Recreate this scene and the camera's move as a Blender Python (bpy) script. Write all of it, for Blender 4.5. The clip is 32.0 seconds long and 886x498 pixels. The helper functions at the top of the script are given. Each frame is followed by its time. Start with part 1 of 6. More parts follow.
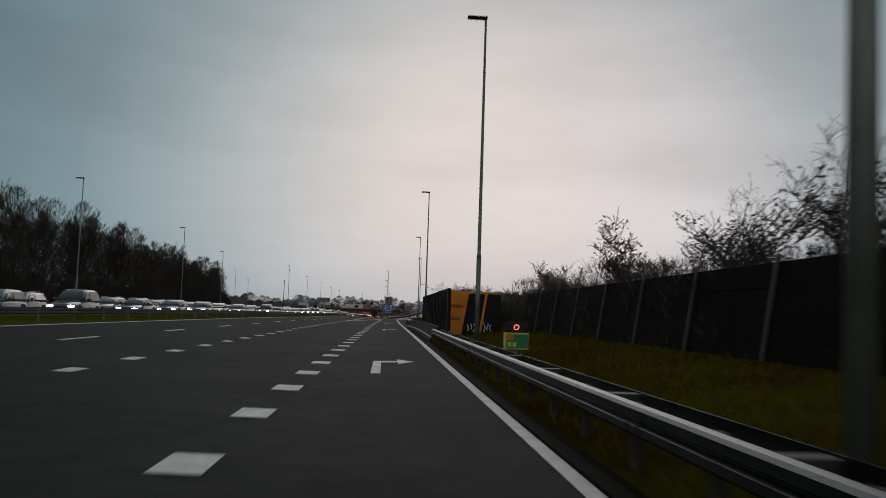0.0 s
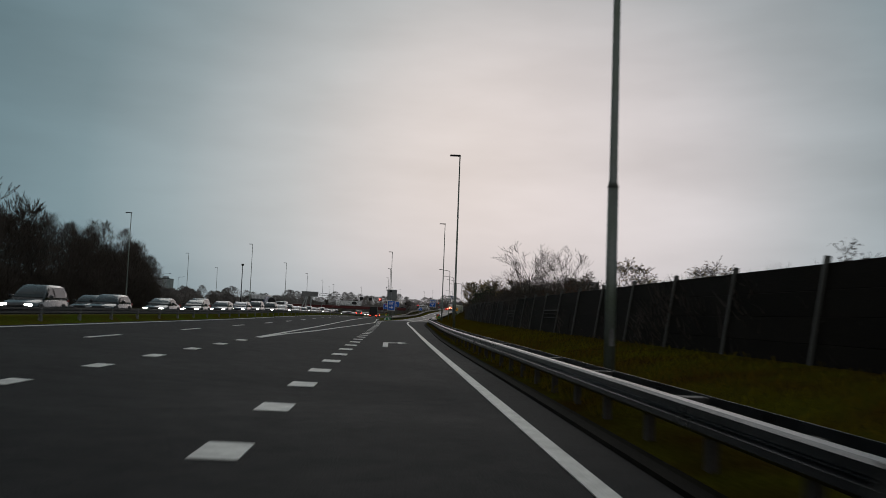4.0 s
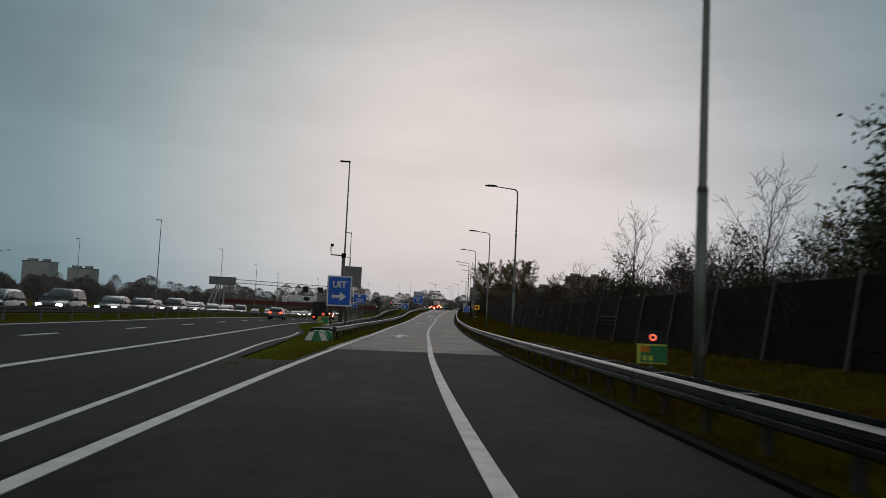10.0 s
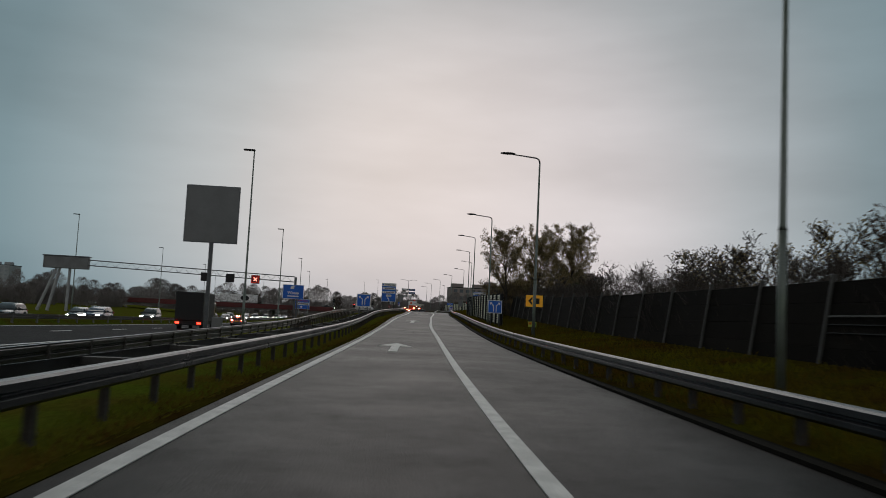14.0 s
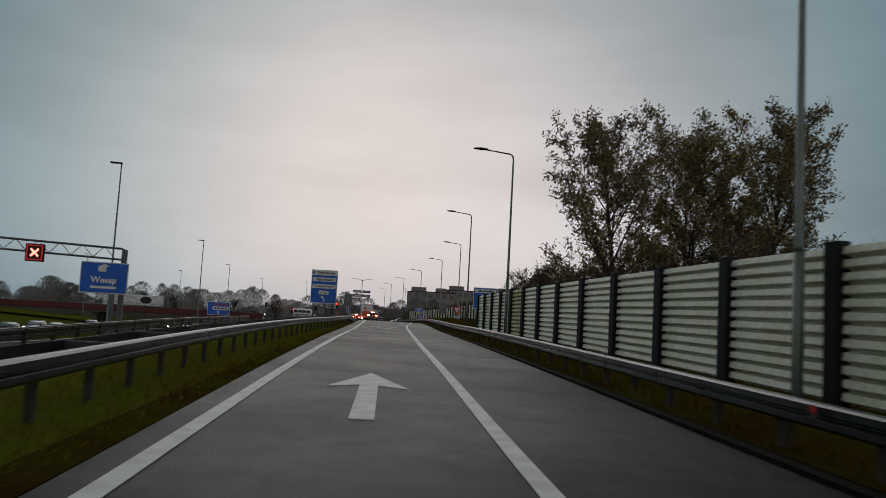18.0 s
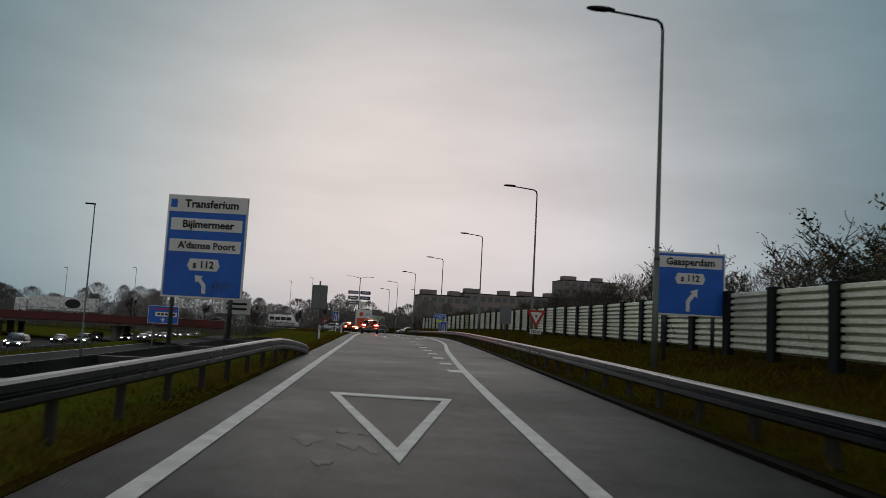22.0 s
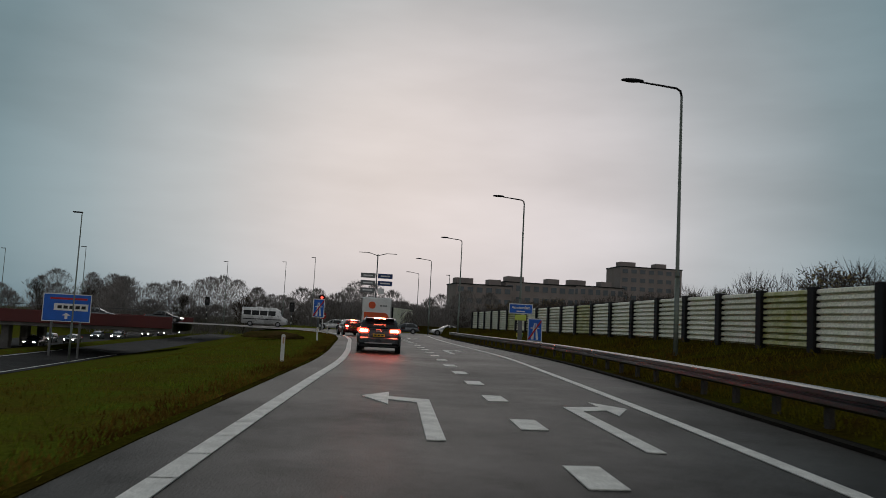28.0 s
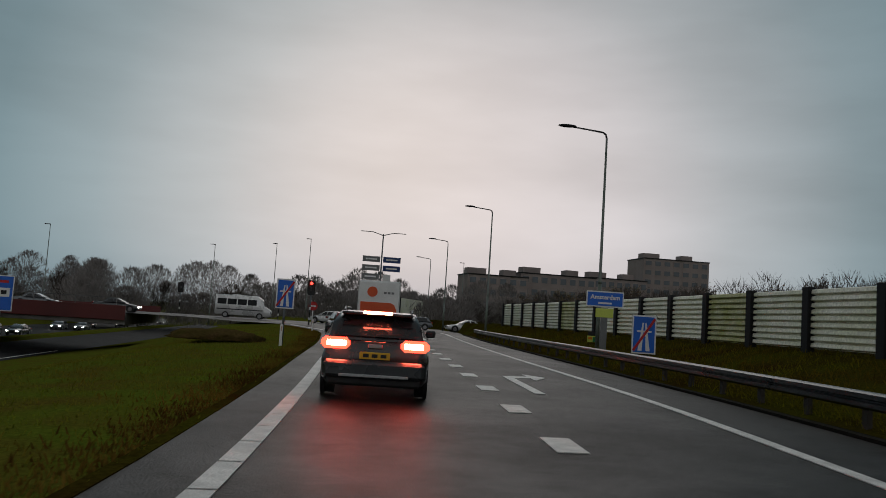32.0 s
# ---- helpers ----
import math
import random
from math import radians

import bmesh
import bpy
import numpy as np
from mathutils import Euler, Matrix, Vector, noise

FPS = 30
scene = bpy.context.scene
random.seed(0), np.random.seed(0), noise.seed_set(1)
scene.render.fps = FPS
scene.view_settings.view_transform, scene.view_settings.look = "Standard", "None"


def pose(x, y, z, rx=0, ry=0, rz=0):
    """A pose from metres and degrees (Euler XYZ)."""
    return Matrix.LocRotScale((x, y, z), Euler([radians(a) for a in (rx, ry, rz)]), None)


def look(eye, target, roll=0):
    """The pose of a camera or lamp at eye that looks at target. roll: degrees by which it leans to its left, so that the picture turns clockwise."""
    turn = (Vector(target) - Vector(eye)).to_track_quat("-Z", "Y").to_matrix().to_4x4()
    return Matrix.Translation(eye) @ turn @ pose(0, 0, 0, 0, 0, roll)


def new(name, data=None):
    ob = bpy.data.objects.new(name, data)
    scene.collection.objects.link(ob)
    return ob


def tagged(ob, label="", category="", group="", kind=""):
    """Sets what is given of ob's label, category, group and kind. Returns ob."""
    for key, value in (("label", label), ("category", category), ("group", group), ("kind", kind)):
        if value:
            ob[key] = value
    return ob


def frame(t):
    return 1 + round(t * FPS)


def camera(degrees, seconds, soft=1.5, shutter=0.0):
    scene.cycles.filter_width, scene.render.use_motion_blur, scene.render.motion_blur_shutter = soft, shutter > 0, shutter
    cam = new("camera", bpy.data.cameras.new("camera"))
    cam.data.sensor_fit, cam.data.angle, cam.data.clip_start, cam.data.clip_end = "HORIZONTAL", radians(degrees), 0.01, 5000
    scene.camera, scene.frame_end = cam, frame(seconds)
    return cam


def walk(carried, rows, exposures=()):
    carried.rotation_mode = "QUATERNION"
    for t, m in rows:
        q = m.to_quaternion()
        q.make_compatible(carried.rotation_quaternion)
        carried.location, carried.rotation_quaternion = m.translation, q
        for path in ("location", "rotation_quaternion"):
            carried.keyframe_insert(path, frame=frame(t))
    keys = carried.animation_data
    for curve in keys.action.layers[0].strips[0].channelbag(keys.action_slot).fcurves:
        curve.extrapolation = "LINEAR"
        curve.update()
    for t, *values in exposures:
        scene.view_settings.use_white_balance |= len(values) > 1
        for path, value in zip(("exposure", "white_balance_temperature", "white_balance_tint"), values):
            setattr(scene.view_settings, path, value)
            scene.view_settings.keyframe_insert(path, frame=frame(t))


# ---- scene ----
cam = camera(56.86, 32.0, soft=0.8, shutter=0.3)
PATH = [
    (0.0, 0.000, -0.000, 1.500, -3.99, 4.59, -1.88),
    (0.5, 0.044, 10.604, 1.509, -3.99, 4.57, -1.91),
    (1.0, 0.087, 21.136, 1.512, -3.89, 4.63, -1.86),
    (1.5, 0.121, 31.552, 1.504, -3.96, 4.63, -1.75),
    (2.0, 0.117, 41.826, 1.496, -3.94, 4.70, -1.75),
    (2.5, 0.094, 51.969, 1.483, -3.99, 4.49, -1.74),
    (3.0, 0.033, 62.045, 1.500, -3.98, 4.68, -1.76),
    (3.5, 0.010, 72.050, 1.518, -3.78, 4.50, -1.99),
    (4.0, 0.041, 82.039, 1.519, -3.82, 4.47, -2.15),
    (4.5, 0.107, 92.046, 1.511, -3.94, 4.50, -2.27),
    (5.0, 0.195, 102.095, 1.498, -4.01, 4.53, -2.39),
    (5.5, 0.294, 112.195, 1.475, -4.01, 4.48, -2.48),
    (6.0, 0.395, 122.335, 1.439, -3.94, 4.29, -2.48),
    (6.5, 0.493, 132.465, 1.410, -3.83, 4.36, -2.43),
    (7.0, 0.584, 142.516, 1.397, -3.94, 4.48, -2.33),
    (7.5, 0.671, 152.435, 1.402, -4.30, 4.41, -2.31),
    (8.0, 0.779, 162.228, 1.416, -4.76, 4.50, -2.36),
    (8.5, 0.947, 171.955, 1.429, -4.99, 4.48, -2.56),
    (9.0, 1.175, 181.619, 1.441, -5.08, 4.46, -2.69),
    (9.5, 1.468, 191.204, 1.444, -5.44, 4.44, -2.68),
    (10.0, 1.841, 200.712, 1.434, -6.05, 4.54, -2.66),
    (10.5, 2.324, 210.142, 1.401, -6.85, 4.24, -2.85),
    (11.0, 2.912, 219.554, 1.356, -7.67, 4.49, -2.88),
    (11.5, 3.573, 229.059, 1.304, -7.85, 4.54, -2.73),
    (12.0, 4.275, 238.703, 1.244, -7.69, 4.52, -2.78),
    (12.5, 5.025, 248.319, 1.209, -7.73, 4.88, -2.80),
    (13.0, 5.735, 257.746, 1.199, -7.91, 4.71, -2.63),
    (13.5, 6.415, 266.973, 1.205, -8.10, 4.73, -2.69),
    (14.0, 7.093, 276.007, 1.228, -8.29, 4.93, -2.78),
    (14.5, 7.805, 284.822, 1.266, -8.62, 4.99, -2.90),
    (15.0, 8.560, 293.306, 1.321, -9.10, 5.06, -3.02),
    (15.5, 9.359, 301.449, 1.392, -9.66, 5.15, -3.05),
    (16.0, 10.197, 309.288, 1.481, -10.22, 5.27, -3.01),
    (16.5, 11.070, 316.882, 1.592, -10.71, 5.40, -3.00),
    (17.0, 11.968, 324.299, 1.731, -10.99, 5.52, -3.13),
    (17.5, 12.885, 331.600, 1.892, -11.37, 5.55, -3.19),
    (18.0, 13.824, 338.777, 2.047, -11.48, 5.59, -3.16),
    (18.5, 14.729, 345.836, 2.208, -11.25, 5.67, -2.69),
    (19.0, 15.627, 352.728, 2.384, -11.06, 6.00, -2.35),
    (19.5, 16.492, 359.548, 2.560, -10.84, 6.28, -2.11),
    (20.0, 17.321, 366.285, 2.713, -10.90, 5.59, -2.48),
    (20.5, 18.139, 372.884, 2.851, -10.96, 5.80, -2.86),
    (21.0, 18.947, 379.341, 2.962, -11.02, 5.78, -2.94),
    (21.5, 19.736, 385.580, 3.055, -10.96, 5.88, -3.00),
    (22.0, 20.518, 391.605, 3.145, -11.20, 5.98, -3.06),
    (22.5, 21.268, 397.520, 3.258, -11.20, 6.10, -3.08),
    (23.0, 21.986, 403.276, 3.393, -11.20, 6.05, -2.98),
    (23.5, 22.702, 408.766, 3.512, -11.12, 5.89, -2.70),
    (24.0, 23.375, 414.002, 3.590, -11.04, 5.57, -2.39),
    (24.5, 24.014, 419.001, 3.658, -10.97, 5.49, -2.07),
    (25.0, 24.603, 423.748, 3.732, -10.86, 5.44, -2.02),
    (25.5, 25.145, 428.215, 3.805, -10.75, 5.41, -2.10),
    (26.0, 25.639, 432.372, 3.874, -10.61, 5.39, -2.25),
    (26.5, 26.078, 436.204, 3.936, -10.42, 5.37, -2.44),
    (27.0, 26.447, 439.721, 3.988, -10.12, 5.42, -2.69),
    (27.5, 26.774, 442.984, 4.032, -9.72, 5.35, -2.79),
    (28.0, 27.078, 446.075, 4.071, -9.34, 5.42, -2.92),
    (28.5, 27.365, 449.077, 4.113, -9.04, 5.43, -3.18),
    (29.0, 27.619, 451.930, 4.153, -8.93, 5.42, -3.35),
    (29.5, 27.848, 454.649, 4.188, -8.85, 5.34, -3.46),
    (30.0, 28.079, 457.308, 4.211, -8.91, 5.04, -3.55),
    (30.5, 28.327, 459.903, 4.232, -8.94, 5.09, -3.61),
    (31.0, 28.564, 462.422, 4.251, -8.93, 5.10, -3.53),
    (31.5, 28.806, 464.882, 4.260, -8.89, 4.96, -3.61),
    (32.0, 29.040, 467.310, 4.266, -8.94, 4.87, -3.69),
]
walk(cam, [(t, pose(x, y, z, 90 + pitch, roll, yaw)) for t, x, y, z, yaw, pitch, roll in PATH])

# ---- light: overcast winter dusk, brightest low over the road ahead ----
world = bpy.data.worlds.new("overcast")
scene.world = world
world.use_nodes = True
wn, wl = world.node_tree.nodes, world.node_tree.links
for n in list(wn):
    wn.remove(n)


def wnode(kind, **props):
    n = wn.new(kind)
    for k, v in props.items():
        if k == "operation":
            n.operation = v
        elif k == "blend_type":
            n.blend_type = v
    return n


sky = wn.new("ShaderNodeTexSky")
sky.sky_type, sky.sun_disc = "NISHITA", False
sky.sun_elevation, sky.sun_rotation = radians(14), radians(4)
sky.air_density, sky.dust_density = 1.0, 6.0
co = wn.new("ShaderNodeTexCoord")
dot = wnode("ShaderNodeVectorMath", operation="DOT_PRODUCT")
dot.inputs[1].default_value = Vector((0.185, 1.0, 0.13)).normalized()
wl.new(co.outputs["Generated"], dot.inputs[0])
half = wn.new("ShaderNodeMapRange")
half.inputs["From Min"].default_value, half.inputs["From Max"].default_value = -1, 1
wl.new(dot.outputs["Value"], half.inputs["Value"])
tone = wn.new("ShaderNodeValToRGB")
tone.color_ramp.interpolation = "LINEAR"
el = tone.color_ramp.elements
el[0].position, el[0].color = 0.0, (0.47, 0.485, 0.49, 1)
el[1].position, el[1].color = 1.0, (0.652, 0.607, 0.625, 1)
for at_, col in ((-0.55, (0.33, 0.338, 0.342)), (0.0, (0.165, 0.178, 0.182)), (0.78, (0.130, 0.210, 0.245)), (0.86, (0.178, 0.262, 0.298)), (0.905, (0.27, 0.345, 0.38)), (0.953, (0.45, 0.482, 0.51)), (0.982, (0.613, 0.588, 0.609))):
    e = el.new(at_ / 2 + 0.5)
    e.color = (*col, 1)
wl.new(half.outputs[0], tone.inputs[0])
stretch = wn.new("ShaderNodeMapping")
stretch.inputs["Scale"].default_value = (1.1, 1.1, 4.2)
stretch.inputs["Rotation"].default_value = (0.12, 0.25, 0)
wl.new(co.outputs["Generated"], stretch.inputs[0])
cloud = wn.new("ShaderNodeTexNoise")
cloud.inputs["Scale"].default_value, cloud.inputs["Detail"].default_value = 1.7, 5
wl.new(stretch.outputs[0], cloud.inputs["Vector"])
soft_cloud = wn.new("ShaderNodeMapRange")
soft_cloud.inputs["From Min"].default_value, soft_cloud.inputs["From Max"].default_value = 0.3, 0.7
soft_cloud.inputs["To Min"].default_value, soft_cloud.inputs["To Max"].default_value = 0.79, 1.13
wl.new(cloud.outputs["Fac"], soft_cloud.inputs["Value"])
mul = wnode("ShaderNodeVectorMath", operation="SCALE")
wl.new(tone.outputs[0], mul.inputs[0])
wl.new(soft_cloud.outputs[0], mul.inputs["Scale"])
bg_a, bg_b, both, wout = wn.new("ShaderNodeBackground"), wn.new("ShaderNodeBackground"), wn.new("ShaderNodeAddShader"), wn.new("ShaderNodeOutputWorld")
bg_a.inputs["Strength"].default_value = 0.0015
bg_b.inputs["Strength"].default_value = 0.95
wl.new(sky.outputs[0], bg_a.inputs[0])
wl.new(mul.outputs[0], bg_b.inputs[0])
wl.new(bg_a.outputs[0], both.inputs[0])
wl.new(bg_b.outputs[0], both.inputs[1])
wl.new(both.outputs[0], wout.inputs[0])

sun = new("sun", bpy.data.lights.new("sun", "SUN"))
sun.data.energy, sun.data.angle, sun.data.color = 0.5, radians(40), (1, 0.95, 0.9)
sun.matrix_world = look((0, 0, 50), (-6, -80, -10))

# ---- materials ----
def material(name, base, rough=0.7, metal=0.0, var=0.25, scale=1.0, dark=None, bump=0.2, bump_scale=30.0, emit=0.0, stain=0.3, alpha=1.0, per_object=0.0, spec=0.5, patchy=False):
    """Principled material with large stains and fine grain, in metres."""
    m = bpy.data.materials.new(name)
    m.use_nodes = True
    nt = m.node_tree
    N, L = nt.nodes, nt.links
    b = N["Principled BSDF"]
    geo = N.new("ShaderNodeTexCoord")
    src = geo.outputs["Object"]
    big, fine = N.new("ShaderNodeTexNoise"), N.new("ShaderNodeTexNoise")
    big.inputs["Scale"].default_value, big.inputs["Detail"].default_value = scale, 4
    fine.inputs["Scale"].default_value, fine.inputs["Detail"].default_value = bump_scale, 3
    L.new(src, big.inputs["Vector"])
    L.new(src, fine.inputs["Vector"])
    ramp = N.new("ShaderNodeValToRGB")
    d = dark or tuple(c * (1 - var) for c in base)
    ramp.color_ramp.elements[0].position, ramp.color_ramp.elements[0].color = 0.35, (*d, 1)
    ramp.color_ramp.elements[1].position, ramp.color_ramp.elements[1].color = 0.65, (*base, 1)
    L.new(big.outputs["Fac"], ramp.inputs[0])
    mix = N.new("ShaderNodeMix")
    mix.data_type, mix.blend_type = "RGBA", "MULTIPLY"
    mix.inputs["Factor"].default_value = stain
    L.new(ramp.outputs[0], mix.inputs["A"])
    gr = N.new("ShaderNodeMapRange")
    gr.inputs["From Min"].default_value, gr.inputs["From Max"].default_value = 0.3, 0.7
    gr.inputs["To Min"].default_value, gr.inputs["To Max"].default_value = 0.4, 1.3
    L.new(fine.outputs["Fac"], gr.inputs["Value"])
    L.new(gr.outputs[0], mix.inputs["B"])
    out = mix.outputs["Result"]
    if per_object:
        info = N.new("ShaderNodeObjectInfo")
        mr = N.new("ShaderNodeMapRange")
        mr.inputs["To Min"].default_value, mr.inputs["To Max"].default_value = 1 - per_object, 1 + per_object
        L.new(info.outputs["Random"], mr.inputs["Value"])
        sc = N.new("ShaderNodeVectorMath")
        sc.operation = "SCALE"
        L.new(out, sc.inputs[0])
        L.new(mr.outputs[0], sc.inputs["Scale"])
        out = sc.outputs[0]
    L.new(out, b.inputs["Base Color"])
    b.inputs["Metallic"].default_value = metal
    b.inputs["Specular IOR Level"].default_value = spec
    if patchy:
        med = N.new("ShaderNodeTexNoise")
        med.inputs["Scale"].default_value, med.inputs["Detail"].default_value, med.inputs["Roughness"].default_value = 1.6, 10, 0.75
        L.new(src, med.inputs["Vector"])
        pm = N.new("ShaderNodeMapRange")
        pm.inputs["From Min"].default_value, pm.inputs["From Max"].default_value = 0.35, 0.68
        pm.inputs["To Min"].default_value, pm.inputs["To Max"].default_value = spec * 0.55, spec * 1.5
        L.new(med.outputs["Fac"], pm.inputs["Value"])
        L.new(pm.outputs[0], b.inputs["Specular IOR Level"])
    rr = N.new("ShaderNodeMapRange")
    rr.inputs["To Min"].default_value, rr.inputs["To Max"].default_value = max(0.02, rough - 0.15), min(1, rough + 0.15)
    L.new(big.outputs["Fac"], rr.inputs["Value"])
    L.new(rr.outputs[0], b.inputs["Roughness"])
    if bump:
        bm = N.new("ShaderNodeBump")
        bm.inputs["Strength"].default_value, bm.inputs["Distance"].default_value = bump, 0.02
        L.new(fine.outputs["Fac"], bm.inputs["Height"])
        L.new(bm.outputs[0], b.inputs["Normal"])
    if emit:
        b.inputs["Emission Color"].default_value = (*base, 1)
        b.inputs["Emission Strength"].default_value = emit
    if alpha < 1:
        b.inputs["Alpha"].default_value = alpha
    return m


ASPHALT = material("asphalt", (0.019, 0.0188, 0.0195), 0.8, spec=0.075, var=0.32, scale=0.25, bump=0.6, bump_scale=40, stain=0.75, patchy=True)
RAMP_ASPHALT = material("worn_asphalt", (0.0178, 0.0160, 0.0150), 0.5, spec=0.08, var=0.4, scale=0.3, bump=0.6, bump_scale=38, stain=0.75, patchy=True)
PAINT = material("road_paint", (0.72, 0.71, 0.68), 0.6, spec=0.25, var=0.3, scale=3.0, bump=0.3, bump_scale=45, stain=0.45)
GRASS = material("grass", (0.082, 0.110, 0.012), 0.95, spec=0.0, dark=(0.090, 0.072, 0.013), scale=0.7, bump=0.15, bump_scale=16, stain=0.75)
BLADE = material("grass_blade", (0.160, 0.200, 0.020), 0.8, spec=0.0, dark=(0.175, 0.130, 0.022), scale=0.35, bump=0, stain=0.3)
# Browner than GRASS, and darkened further to hold the wall's shade on the verge.
VERGE = material("dimmed_brown_verge_soil", (0.046, 0.045, 0.005), 0.95, spec=0.0, dark=(0.034, 0.020, 0.005), scale=0.6, bump=0.4, bump_scale=16, stain=0.75)
VERGE_BLADE = material("withered_grass_blade", (0.135, 0.125, 0.008), 0.85, spec=0.0, dark=(0.11, 0.06, 0.010), scale=0.3, bump=0, stain=0.3)
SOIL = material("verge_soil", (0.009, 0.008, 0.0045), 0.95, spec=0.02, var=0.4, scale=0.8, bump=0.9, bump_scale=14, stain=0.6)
RAIL_STEEL = material("sooty_galvanised_beam", (0.066, 0.070, 0.075), 0.32, 0.92, var=0.35, scale=1.1, bump=0.15, bump_scale=25, stain=0.5)
ZINC = material("galvanised_steel", (0.16, 0.17, 0.18), 0.45, 0.85, var=0.3, scale=1.5, bump=0.15, bump_scale=25, stain=0.35)
ZINC_DARK = material("weathered_steel", (0.20, 0.20, 0.20), 0.55, 0.5, var=0.35, scale=1.2, bump=0.2, bump_scale=25, stain=0.4)
RUSTY = material("dull_brown_steel", (0.06, 0.055, 0.052), 0.6, 0.3, var=0.35, scale=1.2, bump=0.2, bump_scale=25, stain=0.4)
POLE = material("lamp_pole_paint", (0.20, 0.22, 0.21), 0.45, 0.4, var=0.3, scale=0.8, dark=(0.13, 0.16, 0.12), bump=0.1, stain=0.3)
POST_WOOD = material("tarred_timber", (0.05, 0.042, 0.035), 0.85, var=0.4, scale=2, bump=0.4, stain=0.4)
WALLDARK = material("dark_absorbent_panel", (0.0125, 0.0105, 0.0085), 0.95, spec=0.05, var=0.4, scale=0.6, bump=0.7, bump_scale=18, stain=0.5, per_object=0.22)
WALLPOST = material("grey_wall_post", (0.085, 0.085, 0.078), 0.75, var=0.3, scale=1.5, bump=0.3, stain=0.4)
SHEET = material("pale_green_corrugated_sheet", (0.90, 0.88, 0.76), 0.45, 0.0, dark=(0.74, 0.74, 0.54), scale=0.9, bump=0.25, bump_scale=12, stain=0.45, per_object=0.10)
SHEET_MOSS = material("mossy_corrugated_sheet", (0.42, 0.43, 0.14), 0.6, 0.0, dark=(0.62, 0.62, 0.40), scale=1.4, bump=0.25, bump_scale=12, stain=0.5)
BLACKSTEEL = material("black_steel_post", (0.016, 0.016, 0.018), 0.6, 0.0, spec=0.2, var=0.3, scale=1.5, bump=0.15, stain=0.3)
CONC_DARK = material("sooty_concrete", (0.045, 0.044, 0.043), 0.9, spec=0.05, var=0.4, scale=0.5, bump=0.5, bump_scale=22, stain=0.5)
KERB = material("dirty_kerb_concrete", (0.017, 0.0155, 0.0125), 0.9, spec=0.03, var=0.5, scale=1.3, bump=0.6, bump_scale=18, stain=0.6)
# Far twigs are paler than TWIG: distance haze is put into the colour.
HAZED_TWIG = material("hazed_far_twigs", (0.28, 0.255, 0.245), 0.95, spec=0.05, var=0.35, scale=0.06, bump=0, stain=0.2)
SCUFF = material("scuffed_asphalt", (0.026, 0.026, 0.027), 0.5, spec=0.11, var=0.4, scale=4, bump=0.4, bump_scale=40, stain=0.7)
PALECONC = material("pale_worn_concrete", (0.42, 0.41, 0.39), 0.8, var=0.35, scale=1.2, bump=0.4, bump_scale=25, stain=0.4)
CONCRETE = material("barrier_concrete", (0.20, 0.19, 0.18), 0.85, var=0.4, scale=0.7, bump=0.5, bump_scale=22, stain=0.45)
ORANGE = material("orange_painted_board", (0.86, 0.28, 0.008), 0.6, var=0.3, scale=0.9, bump=0.2, bump_scale=20, stain=0.35)
BLUE = material("blue_sign_face", (0.012, 0.14, 0.66), 0.45, var=0.18, scale=0.9, bump=0.05, stain=0.2)
WHITE = material("white_sign_face", (0.84, 0.84, 0.83), 0.45, var=0.12, scale=1.1, bump=0.05, stain=0.2)
REDSIGN = material("red_sign_face", (0.55, 0.02, 0.02), 0.4, var=0.2, scale=1.1, bump=0.05, stain=0.2)
# The amber face is no lamp; emit adds a faint glow to brighten it.
YELLOW = material("glowing_amber_sign_face", (0.90, 0.42, 0.02), 0.45, var=0.15, scale=1.0, bump=0.05, stain=0.2, emit=0.12)
GREENSIGN = material("green_sign_face", (0.03, 0.24, 0.09), 0.45, var=0.15, scale=1.0, bump=0.05, stain=0.2)
LIME = material("lime_sign_face", (0.65, 0.75, 0.12), 0.45, var=0.15, scale=1.0, bump=0.05, stain=0.2)
BLACK = material("matt_black", (0.016, 0.016, 0.017), 0.7, var=0.3, scale=2, bump=0.1, stain=0.2)
ZINC_PALE = material("pale_galvanised_steel", (0.45, 0.46, 0.47), 0.55, 0.2, var=0.2, scale=1.0, bump=0.1, stain=0.3)
NAVYSIGN = material("dark_blue_sign_face", (0.012, 0.045, 0.17), 0.45, var=0.15, scale=1.0, bump=0.05, stain=0.2)
SIGNBACK = material("grey_sign_back", (0.22, 0.225, 0.23), 0.55, 0.3, var=0.2, scale=0.8, bump=0.1, stain=0.3)
TYRE = material("tyre_rubber", (0.02, 0.02, 0.02), 0.85, var=0.3, scale=4, bump=0.2, stain=0.3)
RIM = material("alloy_rim", (0.35, 0.35, 0.36), 0.35, 0.8, var=0.2, scale=5, bump=0, stain=0.2)
CARGLASS = material("car_glass", (0.015, 0.018, 0.02), 0.08, 0.0, var=0.2, scale=2, bump=0, stain=0.1)
PLATE = material("yellow_plate", (0.75, 0.42, 0.02), 0.5, var=0.1, scale=3, bump=0, stain=0.1)
TAIL = material("tail_lamp", (1.0, 0.03, 0.015), 0.3, var=0.05, bump=0, stain=0.0, emit=9.0)
BRAKE = material("brake_lamp", (1.0, 0.13, 0.07), 0.3, var=0.05, bump=0, stain=0.0, emit=75.0)
HEAD = material("head_lamp", (1.0, 0.93, 0.80), 0.3, var=0.05, bump=0, stain=0.0, emit=14.0)
REDLIGHT = material("red_signal_light", (1.0, 0.03, 0.02), 0.3, var=0.05, bump=0, stain=0.0, emit=8.0)
REDRIM = material("dim_red_leds", (0.9, 0.03, 0.02), 0.3, var=0.05, bump=0, stain=0.0, emit=0.16)
